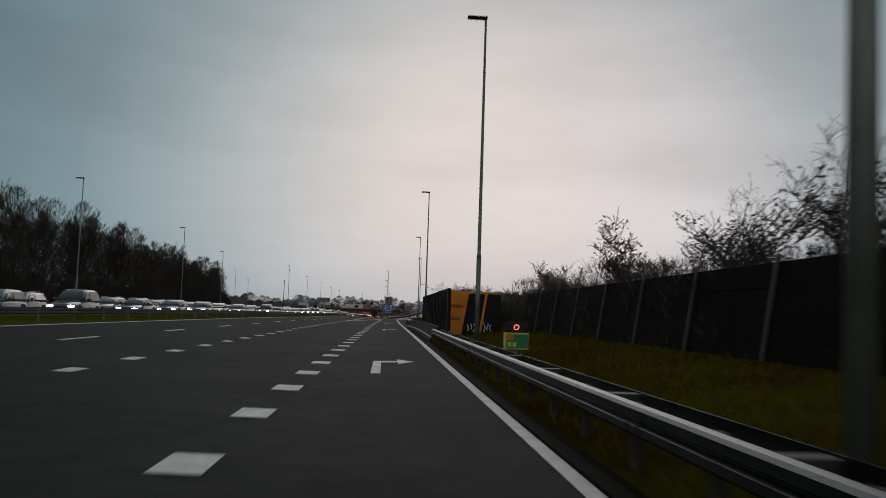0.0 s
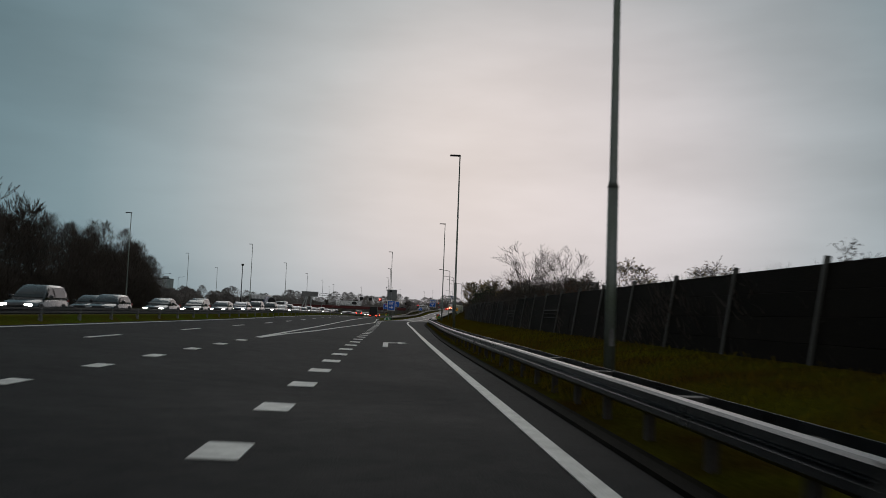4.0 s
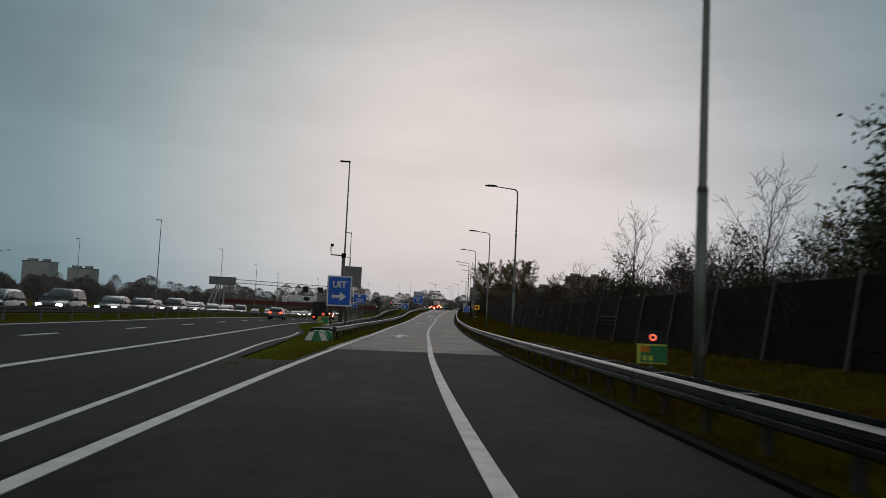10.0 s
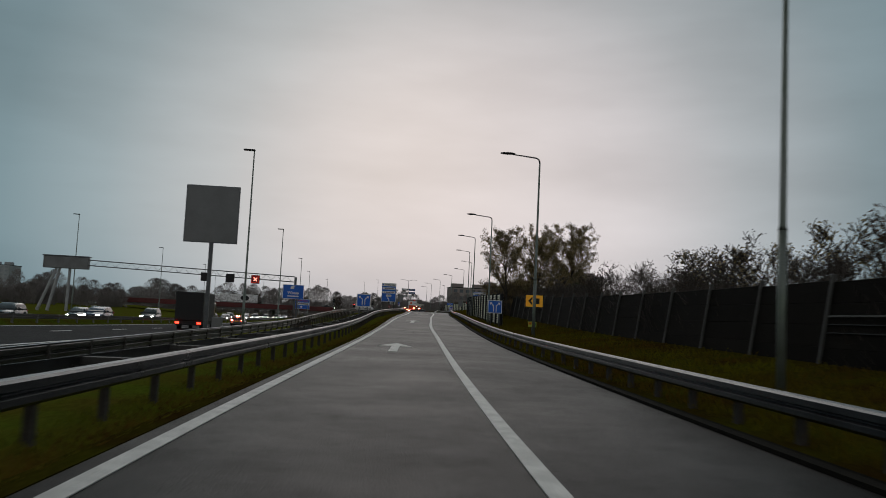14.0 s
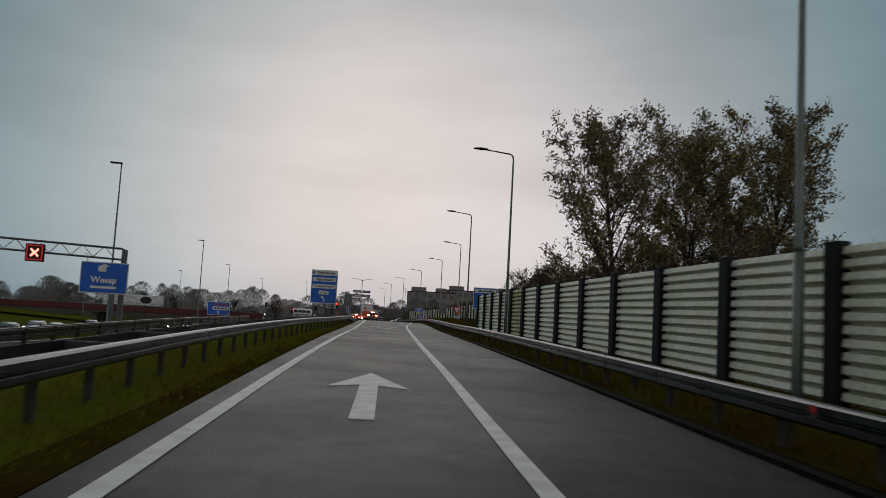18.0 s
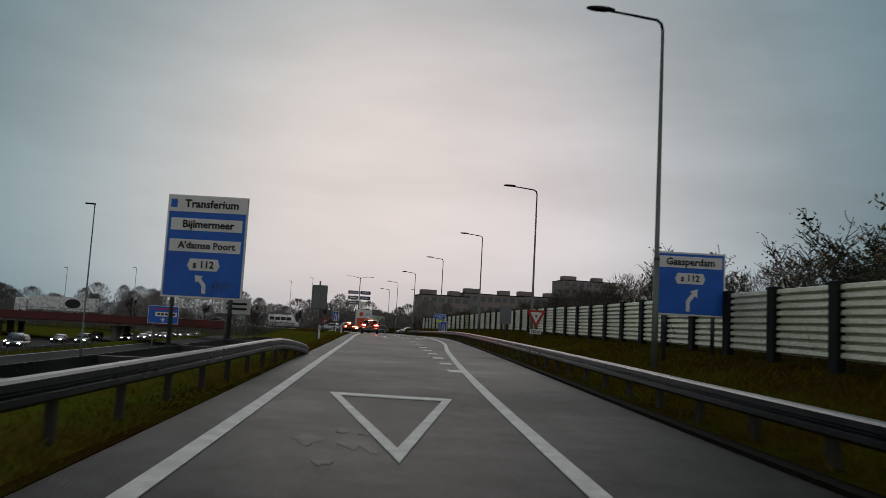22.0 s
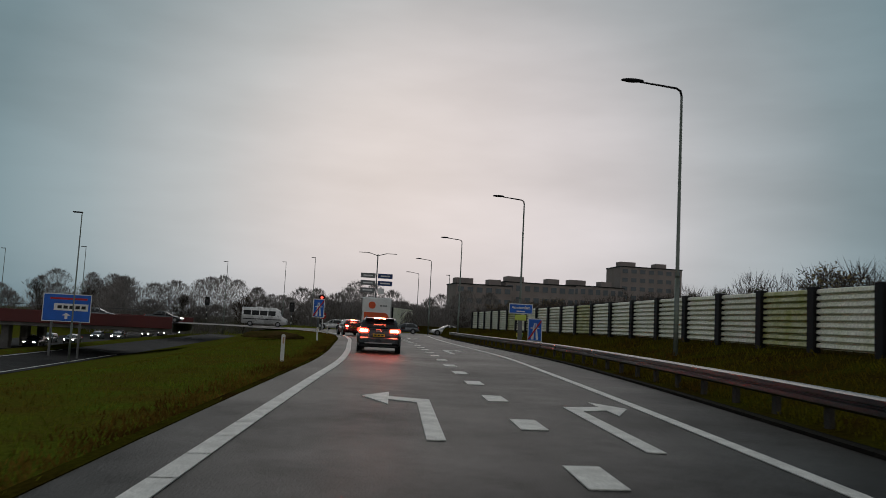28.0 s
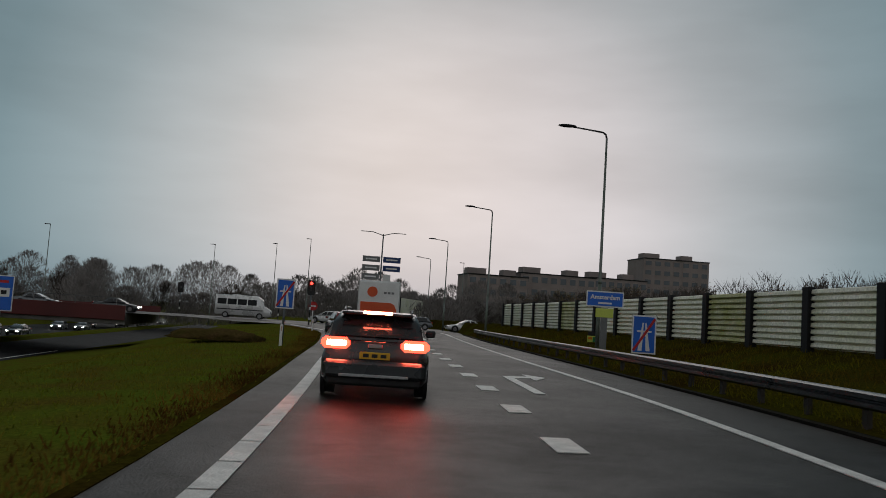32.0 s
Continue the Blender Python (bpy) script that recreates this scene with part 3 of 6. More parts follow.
arrow("right", -.2, 20.3, 0)
arrow("right", -.1, 69.2, 0)
arrow("right", -.02, 118.0, 0)
arrow("straight", 4.75, 256.3, 5)
arrow("straight", 9.7, 306.5, 6.5)
arrow("straight", 15.0, 349.6, 7.5)
arrow("left", 28.7, 456.0, 6)
arrow("right", 31.3, 455.5, 6)
arrow("right", 33.9, 484.3, 5)
arrow("left", 31.5, 500, 4)
arrow("right", 36.3, 520, 4)


def give_way_mark():
    a, b, c = Vector((21.5, 407.2, 0)), Vector((23.75, 406.7, 0)), Vector((21.8, 400.0, 0))
    mid = (a + b + c) / 3
    for p, q in ((a, b), (b, c), (c, a)):
        pi, qi = p + (mid - p) * 0.2, q + (mid - q) * 0.2
        flat_poly([(p.x, p.y), (q.x, q.y), (qi.x, qi.y), (pi.x, pi.y)][::-1], road_h, LIFT, "triangle_mark", PAINT, marks)


give_way_mark()

# ---- repeats: copies that share their meshes ----
FAMILY = {}


def dup(ob, m):
    if ob.name not in FAMILY:
        FAMILY[ob.name] = [(c, c.parent) for c in ob.children_recursive]
    top = ob.copy()
    scene.collection.objects.link(top)
    top.matrix_basis = m
    made = {ob: top}
    for c, p in FAMILY[ob.name]:
        made[c] = c.copy()
        scene.collection.objects.link(made[c])
        made[c].parent = made[p]
    return top


# ---- guard rails ----
W_BEAM = [(0.0, 0.0), (0.05, 0.012), (0.085, 0.05), (0.085, 0.118), (0.03, 0.148), (0.03, 0.162), (0.085, 0.195), (0.085, 0.268), (0.06, 0.298), (0.0, 0.31)]


def guard_rail(label, xf, zf, y0, y1, side, post_mat=POST_WOOD, seg=4.0, both=False, drop_end=False, beam_mat=RAIL_STEEL, rear=0.0, rear_to=1e9):
    """A W-beam on posts. side: 1 when the beam faces towards smaller x."""
    rail = thing("guard_rail", label, "guard rail", group="guard rails")
    n = int((y1 - y0) / seg)
    for i in range(n):
        ya, yb = y0 + i * seg, y0 + (i + 1) * seg
        for s in ((side, -side) if both else (side,)):
            v, f = [], []
            m = len(W_BEAM)
            for y in (ya, (ya + yb) / 2, yb):
                x = xf(y)
                dz = 0
                if drop_end and y > y1 - 9:
                    dz = -0.55 * ((y - (y1 - 9)) / 9) ** 1.5
                for off in (0.0, -0.012):
                    v += [(x - s * (px - 0.04 + off), y, zf(y) + 0.36 + pz + dz) for px, pz in W_BEAM]
            for r in range(2):
                for o in range(2):
                    a, b = (2 * r + o) * m, (2 * r + 2 + o) * m
                    for k in range(m - 1):
                        f.append((a + k, a + k + 1, b + k + 1, b + k))
                a, a2, b, b2 = 2 * r * m, (2 * r + 1) * m, (2 * r + 2) * m, (2 * r + 3) * m
                f.append((a + m - 1, a2 + m - 1, b2 + m - 1, b + m - 1))
                f.append((a, a2, b2, b))
            mesh_ob("beam", v, f, beam_mat, rail, smooth=False)
        if rear and yb < rear_to:
            v, f = [], []
            for y in (ya, yb):
                dz = -0.55 * ((y - (y1 - 9)) / 9) ** 1.5 if drop_end and y > y1 - 9 else 0
                x, z = xf(y) + side * rear, zf(y) + 0.36 + dz
                v += [(x + side * a, y, z + b) for a, b in ((0, 0), (.07, .06), (.07, .12), (.02, .155), (.07, .2), (.07, .26), (0, .31), (-.012, .31), (-.012, 0))]
            f = [(k, (k + 1) % 9, 9 + (k + 1) % 9, 9 + k) for k in range(9)]
            mesh_ob("rear_beam", v, f, beam_mat, rail)
            x, z = xf(ya + seg / 4), zf(ya + seg / 4)
            dz = -0.55 * ((ya - (y1 - 9)) / 9) ** 1.5 if drop_end and ya > y1 - 9 else 0
            sp = mesh_ob("spacer", *SPACER_GEO, RUSTY, rail)
            sp.matrix_basis = pose(x + side * rear / 2, ya + seg / 4, z + .6 + dz) @ Matrix.Diagonal((rear, 1, 1, 1))
        for yp in (ya, ya + seg / 2):
            x, z = xf(yp), zf(yp)
            dz = -0.5 * ((yp - (y1 - 9)) / 9) ** 1.5 if drop_end and yp > y1 - 9 else 0
            p = mesh_ob("post", *POST_GEO, post_mat, rail)
            p.location = (x + (0 if both else side * 0.12), yp, z + 0.13 + dz)
    return rail


POST_GEO = ([(sx * 0.05, sy * 0.07, sz) for sz in (-0.45, 0.52) for sx, sy in ((-1, -1), (1, -1), (1, 1), (-1, 1))],
            [(0, 3, 2, 1), (4, 5, 6, 7), (0, 1, 5, 4), (1, 2, 6, 5), (2, 3, 7, 6), (3, 0, 4, 7)])
SPACER_GEO = ([(sx * 0.5, sy * 0.09, sz) for sz in (-0.05, 0.05) for sx, sy in ((-1, -1), (1, -1), (1, 1), (-1, 1))],
              [(0, 3, 2, 1), (4, 5, 6, 7), (0, 1, 5, 4), (1, 2, 6, 5), (2, 3, 7, 6), (3, 0, 4, 7)])
verge = lambda y: ramp_z(y) + 0.05
guard_rail("galvanised steel guard rail on dark posts beside the slip road", rail_r, verge, -24, 45, 1, rear=.45)
guard_rail("galvanised steel guard rail on dark posts along the exit curve", rail_r, verge, 86, 540, 1, rear=.45, rear_to=235)
guard_rail("galvanised steel guard rail on dark posts in the grass gore", rail_l, verge, 247, 423, -1, drop_end=True, rear=.8)
guard_rail("weathered guard rail between slip road and main carriageway", lambda y: rail_l(y) - 1.2 - 0.033 * (y - 250), lambda y: ramp_z(y) + .02 - .25 * min(max((y - 300) / 60, 0), 1), 251, 402, 1, both=True)
guard_rail("double-sided steel guard rail along the grass median", lambda y: median(y) - 0.15, lambda y: motor_h(median(y), y), -40, 520, 1, ZINC_DARK, seg=8.0, both=True, beam_mat=RUSTY)

for yr in (199, 253, 347, 397, 448):
    rf = thing("rail_reflector", "small red reflector on the guard rail", "reflector", pose(rail_r(yr) - .1, yr, ramp_z(yr) + .62), group="rail reflectors")
    part("bracket", box(.02, .01, 0, .03, .05, .14), ZINC_DARK, rf)
    part("lens", box(-.01, -.03, .02, .05, .02, .09, .01), REDREFLEX, rf)

# ---- concrete barrier and clear noise screen ----
barrier = thing("concrete_barrier", "low stepped concrete barrier with a pale foot", "barrier")
bar_x = curve(44, 2.46, 52, 2.52, 66, 2.58, 74, 2.55, 86, 2.3)
bar_w = curve(44, .36, 54, .55, 68, .62, 76, .55, 87, .3)


def barrier_piece(outline, y0, y1):
    """Outline in shares of the barrier's slope and metres of height."""
    bm = prism(outline, y0, y1)
    for v in bm.verts:
        v.co.x = bar_x(v.co.y) + v.co.x * bar_w(v.co.y)
    return bm


for i in range(13):
    y0, y1 = 45.0 + i * 3.17, 45.0 + i * 3.17 + 3.15
    blk = part("barrier_block", barrier_piece([(-.1, 0), (-.1, .1), (.2, .25), (.92, .72), (1, .8), (1.2, .8), (1.22, .76), (1.25, 0)], y0, y1), CONC_DARK, barrier)
    part("pale_coping", barrier_piece([(.985, .805), (.99, .83), (1.15, .83), (1.16, .805)], y0, y1), CONCRETE, blk)
    part("pale_stripe", barrier_piece([(.10, .215), (.09, .23), (.20, .285), (.23, .275)], y0, y1), PALECONC, blk)
screen = thing("noise_screen", "clear acrylic noise screen with black posts and top rail", "noise screen")
top_z = lambda y: 3.06 + (y - 49.6) * 0.004
scr_x = lambda y: 3.8
GRAFFITI_GREEN = material("green_spray_paint", (0.03, 0.30, 0.18), 0.5, var=0.2, scale=3, bump=0, stain=0.2)
post_y = [49.75, 50.65, 52.4, 54.1, 55.9, 57.0] + [58.8 + 1.757 * k for k in range(10)] + [76.1, 77.05, 78.85, 80.8, 82.95]
part("end_post", box(3.79, 49.38, 1.62, 0.2, 0.5, 2.9, 0.015), BLACKSTEEL, screen)
spray = random.Random(12)
for i, y in enumerate(post_y):
    part("post", box(scr_x(y), y, top_z(y) / 2 + .1, 0.2, 0.3, top_z(y) - .1, 0.015), BLACKSTEEL, screen)
    if i < len(post_y) - 1:
        gap = post_y[i + 1] - y
        mid = y + gap / 2
        p = part("pane", box(scr_x(mid), mid, top_z(mid) / 2 + .35, 0.02, gap - 0.3, top_z(mid) - .75), SCREEN, screen)
        p.visible_shadow = False
        part("top_rail", box(scr_x(mid), mid, top_z(mid) + .03, 0.09, gap, 0.07), BLACKSTEEL, screen)
        part("plinth", box(scr_x(mid), mid, 0.45, 0.1, gap - 0.14, 0.55), BLACKSTEEL, screen)
        if 61 < y < 73:
            for k in range(5):
                py, pz = mid + spray.uniform(-.45, .3), spray.uniform(1.1, 2.1)
                part("graffiti_stroke", tube([(3.785, py, pz), (3.785, py + spray.uniform(.1, .25), pz + spray.uniform(-.1, .1)), (3.785, py + spray.uniform(.25, .4), pz + spray.uniform(-.2, .1))], [.022] * 3, 4), GRAFFITI_GREEN, p)
endp = thing("orange_end_panel", "orange boarded end of the noise screen with graffiti", "end panel")
part("board", prism([(3.88, .3), (4.55, .3), (4.99, 2.89), (3.88, 2.98)], 49.2, 49.28), ORANGE, endp)
part("backing", box(5.75, 49.4, 1.5, 2.4, 0.08, 2.6), BLACKSTEEL, endp)
part("top_bar", box(5.55, 49.3, 2.90, 3.3, 0.1, 0.09), ORANGE, endp)
part("slanted_bar", prism([(5.62, .5), (5.76, .5), (6.12, 2.87), (5.98, 2.87)], 49.22, 49.32), ORANGE, endp)
scrawl = random.Random(8)
for row, (gx, gz, n, mat_) in enumerate(((3.88, 2.05, 9, BLACK), (3.9, 1.3, 7, BLACK), (4.98, .82, 8, WHITE))):
    for k in range(n):
        cx, s = gx + k * (.09 if row < 2 else .19), (.13 if row < 2 else .27)
        pts = [(cx + scrawl.uniform(-.09, .09), 49.18 if row < 2 else 49.34, gz + s * (j - 1.5) / 1.5 * scrawl.uniform(.4, 1.1)) for j in range(4)]
        part("graffiti_stroke", tube(pts, [.016 if row < 2 else .034] * 4, 5), mat_, endp)
tall = thing("steel_mast", "tall grey steel mast beside the guard rail", "mast", pose(4.55, 7.6, 0.1))
part("pole", tube([(0, 0, 0), (.05, 0, 4), (.1, 0, 12)], [.16, .15, .11], 12), POLE, tall, smooth=True)
part("base_plate", box(0, 0, .06, .5, .5, .12, .02), ZINC_DARK, tall)

# ---- dark noise wall ----
wall_x = lambda y: rail_r(y) + 6.0
wall = tagged(new("wall_noise"), "dark absorbent noise wall with leaning grey posts", "noise wall", kind="structure")
wall_ys = [137.7 - 4.8 * k for k in range(38, 0, -1)] + [137.7 + 4.77 * k for k in range(22)] + [237.9 + 4.66 * k for k in range(1, 5)] + [256.5 + 4.43 * k for k in range(1, 6)] + [278.65 + 4.38 * k for k in range(1, 22)]
FRAMED = (147.2, 242.6, 291.8, 128.1, 270)
wall_rng = random.Random(21)
for yw, yn in zip(wall_ys, wall_ys[1:]):
    x0, x1 = wall_x(yw), wall_x(yn)
    if 47 < yw < 87:
        continue
    zf = ramp_z(yw) + 0.55
    ang, length = math.degrees(math.atan2(x1 - x0, yn - yw)), math.hypot(x1 - x0, yn - yw)
    base = pose((x0 + x1) / 2, (yw + yn) / 2, zf, 0, 0, -ang) @ pose(0, 0, 0, 0, 9, 0)
    for k in range(4):
        part("panel", box(wall_rng.uniform(-.008, .008), 0, 0.3 + k * 0.6, 0.12, length - 0.04, 0.599, 0.012), WALLDARK, wall).matrix_basis = base
    part("post", box(-0.06, -length / 2, 1.26, 0.14, 0.085, 2.62, 0.01), WALLPOST, wall).matrix_basis = base
    if min(abs(yw - q) for q in FRAMED) < 1.6:
        for k in range(3):
            part("cross_bar", box(-.085, 0, 1.45 - .22 * k, .05, length - .2, .05 if k == 0 else .025), WALLPOST if k == 0 else BLACKSTEEL, wall).matrix_basis = base
    elif wall_rng.random() < 0.2:
        part("patch_panel", box(-0.075, wall_rng.uniform(-.6, .6), wall_rng.uniform(.7, 1.5), 0.02, 1.4, 0.9), WALLDARK, wall).matrix_basis = base

# ---- corrugated fences ----
def corrugated(label, xf, zf, ys, top, mossy=(), ribs=11):
    """A fence of sharp-lipped horizontal ribs between black posts at the given y."""
    fence = thing("corrugated_noise_fence", label, "noise fence", group="corrugated fences")
    for i, y in enumerate(ys):
        z, x = zf(y), xf(y)
        p = part("post", box(-.07, 0, top / 2 - .12, 0.26, 0.34, top + 0.16, 0.015), BLACKSTEEL, fence)
        p.location = (x, y, z)
        if i == len(ys) - 1:
            break
        yn = ys[i + 1]
        xb, zb = xf(yn), zf(yn)
        v, f = [], []
        h = top - 0.25
        prof = []
        for k in range(ribs):
            b, r = 0.15 + k * h / ribs, h / ribs
            prof += [(0.07, b), (0.07, b + r * .10), (-.06, b + r * .24), (-.07, b + r * .32), (-.045, b + r * .86), (0.07, b + r * .98)]
        m = len(prof)
        for xx, yy, zz in ((x, y + .1, z), (xb, yn - .1, zb)):
            v += [(xx + px - .02, yy, zz + pz) for px, pz in prof]
            v += [(xx + .12, yy, zz + pz) for px, pz in prof]
        for k in range(m - 1):
            f.append((k, k + 1, 2 * m + k + 1, 2 * m + k))
            f.append((m + k, 3 * m + k, 3 * m + k + 1, m + k + 1))
        f.append((m - 1, 2 * m - 1, 4 * m - 1, 3 * m - 1))
        mesh_ob("sheet", v, f, SHEET_MOSS if i in mossy else SHEET, fence)
    return fence


corrugated("pale corrugated noise fence with black posts and green algae", lambda y: rail_r(y) + 2.35, lambda y: ramp_z(y) + 0.25, [342.1 + 4.1 * k for k in range(15)], 2.75, (9,), 12)
far_ys = [405.42 + 3.52 * k for k in range(12)] + [447.66 + 3.53 * k for k in range(10)] + [482.96 + 3.73 * k for k in range(16)]
corrugated("pale corrugated noise fence with black posts above the grass bank", fence_far, lambda y: ramp_z(y) + 0.9 + 0.22 * min(max((y - 440) / 40, 0), 1), far_ys, 2.07, (14, 18, 25, 31), 9)
corrugated("short pale corrugated fence beyond the junction", curve(586, 41.3, 600, 46.4), lambda y: 3.0, [586 + 2.3 * k for k in range(7)], 4.0)

# ---- street lamps ----
def motor_lamp(x, y, z, h=16.2, flip=1):
    l = thing("street_lamp", "tall tapered motorway lamp post with a short flat head", "street lamp", pose(x, y, z), group="motorway lamps")
    part("lower_pole", tube([(0, 0, -.3), (0, 0, 4.2)], [.125, .115], 10), POLE, l, smooth=True)
    part("upper_pole", tube([(0, 0, 4.2), (0, 0, 4.35), (0, 0, h)], [.125, .09, .055], 10), POLE, l, smooth=True)
    part("head", box(-flip * .42, 0, h + .04, 1.0, .32, .13, .03), BLACKSTEEL, l)
    part("hatch", box(0, -.12, 1.0, .1, .03, .35), ZINC_DARK, l)
    return l


first = motor_lamp(0, 0, 0)
first.matrix_basis = pose(4.45, 39.8, 0.15)
for x, y in ((4.75, 99.2), (6.15, 157.8), (8.85, 216.9)):
    dup(first, pose(x, y, ramp_z(y) + .15))
for x, y in ((.45, 280.0), (.25, 348.5), (-.3, 413), (1, 480), (2, 540)):
    dup(first, pose(x, y, motor_h(x, y) - .05))
for x, y in ((-37.4, 42), (-37.6, 102.3), (-39.5, 161.2), (-44.5, 224.5), (-33.4, 282.4), (-33.6, 350.7), (-33, 415), (-32, 480), (-31, 545)):
    dup(first, pose(x, y, 0.55 + motor_z(y)))
# Two thin poles with small tops, stood in for by scaled lamp post copies.
for x, y, k in ((22.4, 600, .72), (27.7, 600, .79)):
    dup(first, pose(x, y, 2.8) @ Matrix.Diagonal((k, k, k, 1)))
for x, y in ((-60, 330), (-70, 420), (-18, 620), (-40, 640), (8, 640), (60, 640)):
    dup(first, pose(x, y, 0.2))


def ramp_lamp(x, y, z):
    l = thing("street_lamp", "slender lamp post with a long curved arm and flat lantern", "street lamp", pose(x, y, z), group="slip road lamps")
    h = 10.75
    part("lower_pole", tube([(0, 0, -.4), (0, 0, 3.4)], [.1, .092], 10), POLE, l, smooth=True)
    part("upper_pole", tube([(0, 0, 3.4), (0, 0, 3.5), (0, 0, h - .3)], [.1, .075, .05], 10), POLE, l, smooth=True)
    part("arm", tube([(0, 0, h - .3), (-.05, 0, h - .1), (-.2, 0, h), (-1.0, 0, h + .09), (-1.8, 0, h + .17)], [.05, .048, .045, .04, .035], 8), BLACKSTEEL, l, smooth=True)
    bm = bmesh.new()
    bmesh.ops.create_uvsphere(bm, u_segments=10, v_segments=6, radius=.5)
    for v in bm.verts:
        v.co = Vector((v.co.x * .95 - 1.95, v.co.y * .3, v.co.z * .16 + h + .2))
    part("lantern", bm, BLACKSTEEL, l, smooth=True)
    return l


fl = ramp_lamp(0, 0, 0)
fl.matrix_basis = pose(13.0, 258.6, ramp_z(258.6) + .2, 0, 0, -5)
for x, y in ((16.4, 291.7), (19.4, 323.3), (22.18, 350.8), (26.8, 384.6), (31.3, 414.1), (37.4, 445.8), (40.8, 475.3), (42.4, 504.8), (43.4, 535.2), (44.6, 566), (47, 598)):
    dup(fl, pose(x, y, ramp_z(y) + (-.6 if y == 350.8 else .2), 0, 0, -6))
for i in range(6):
    dup(fl, pose(-64 - i * 3, 240 + i * 31, .4, 0, 0, 180))


# ---- signs ----


def sign_post(sign, x, z0, z1, r=.05):
    part("post", tube([(x, .08, z0), (x, .08, z1)], [r, r], 8), ZINC, sign, smooth=True)


def board(sign, w, h, zc, mat, rim=None, name="face", y=0.0, x=0.0, edge=.12):
    part("plate", box(x, y + .03, zc, w, .03, h, .006), SIGNBACK, sign)
    if rim:
        part("border", box(x, y + .008, zc, w - .01, .012, h - .01, .004), rim, sign)
        part(name, box(x, y - .002, zc, w - edge, .012, h - edge, .004), mat, sign)
    else:
        part(name, box(x, y + .006, zc, w - .01, .016, h - .01, .004), mat, sign)


def sign_arrow(sign, pts, mat, y=-.02):
    part("arrow", prism(pts, y, y + .01), mat, sign)


def at(x, z, y=-.03):
    return pose(x, y, z, 90, 0, 0)


def hm_sign(x, y, heading=-4):
    s = thing("hectometre_sign", "small green roadside marker with black speed panel on top", "road sign", pose(x, y, ramp_z(y) + .15, 0, 0, heading), group="hectometre signs")
    sign_post(s, 0, 0, .5, .035)
    part("speed_panel", box(0, .02, 1.08, .62, .05, .28, .01), BLACK, s)
    ring = [(.065 * math.cos(a * .7), -.012, 1.08 + .065 * math.sin(a * .7)) for a in range(10)]
    part("speed_ring", tube(ring, [.012] * 10, 5), REDRING, s)
    part("plate", box(0, .02, .72, .66, .03, .44, .01), LIME, s)
    part("green_field", box(.03, -.002, .72, .58, .02, .36, .005), GREENSIGN, s)
    part("orange_field", box(-.17, -.012, .82, .2, .015, .15, .005), ORANGE, s)
    for k in range(2):
        part("number_bar", box(-.17 + k * .13, -.012, .63, .09, .012, .11), LIME, s)
    return s


h0 = hm_sign(3.42, 21.3)
dup(h0, pose(8.35, 218.2, ramp_z(218) + .2, 0, 0, -6))


def lime_marker(x, y):
    s = thing("hectometre_sign", "small lime green roadside marker with dark cap", "road sign", pose(x, y, ramp_z(y) + .2, 0, 0, -6), group="lime markers")
    sign_post(s, 0, 0, .5, .035)
    part("cap", box(0, .02, .98, .5, .05, .2, .01), BLACK, s)
    part("plate", box(0, .02, .72, .54, .03, .34, .01), LIME, s)
    part("green_field", box(.12, -.002, .7, .24, .02, .26, .005), GREENSIGN, s)
    part("orange_field", box(-.14, -.002, .76, .2, .02, .14, .005), ORANGE, s)


lime_marker(20.4, 327.5)
lime_marker(39.6, 444.6)
lime_marker(43.3, 508)

dup(h0, pose(-.2, 253, -.02, 0, 0, -4))
mast = thing("camera_mast", "slim dark traffic camera mast beside the motorway", "mast", pose(-33.5, 271, 0))
part("pole", tube([(0, 0, -.2), (0, 0, 10.6)], [.13, .08], 8), BLACKSTEEL, mast, smooth=True)
part("camera_head", box(0, -.05, 10.75, .45, .6, .4, .06), BLACK, mast)
uit = thing("exit_sign", "blue UIT exit sign with white arrow on two posts", "road sign", pose(.62, 257.6, -.22, 0, 0, -4))
board(uit, 1.7, 2.1, 2.9, BLUE, WHITE, edge=.2)
words("UIT", .62, WHITE, uit, at(0, 3.32))
sign_arrow(uit, [(-.5, 2.42), (.05, 2.42), (.05, 2.2), (.5, 2.52), (.05, 2.85), (.05, 2.62), (-.5, 2.62)], WHITE)
sign_post(uit, -.5, 0, 3.8)
sign_post(uit, .5, 0, 3.8)

tip = thing("gore_marker", "green and white arrow-shaped gore marker in the grass", "road marker", pose(-.15, 245.3, ramp_z(245) + .02, 0, 0, -5))
NOSE = [(-.66, -.2), (.66, -.2), (.62, .12), (.42, .42), (.22, .5), (-.22, .5), (-.42, .42), (-.62, .12)]
part("shell", prism(NOSE, -.3, .5), GREENSIGN, tip, smooth=False)
for q in (-1, 1):
    part("white_band", prism([(q * .1, .46), (q * .40, .40), (q * .66, -.12), (q * .62, -.2), (q * .34, -.2)][::q], -.318, -.302), WHITE, tip)
part("rear_cap", prism([(.2, .0), (.74, .0), (.70, .38), (.5, .52), (.3, .5)], .5, 1.0), GREENSIGN, tip)
deck = thing("crash_cushion", "pale galvanised crash cushion deck behind the gore marker", "crash barrier", pose(-.1, 246.4, ramp_z(246) + .02, 0, 0, -6))
for k in range(4):
    part("deck_plate", box(.08 + k * .05, .55 + k * 1.25, .62, 1.0, 1.2, .03, .008), PALECONC, deck)
    for q in (-1, 1):
        part("leg", box(.08 + k * .05 + q * .4, .55 + k * 1.25, .25, .08, .1, .72), ZINC_DARK, deck)
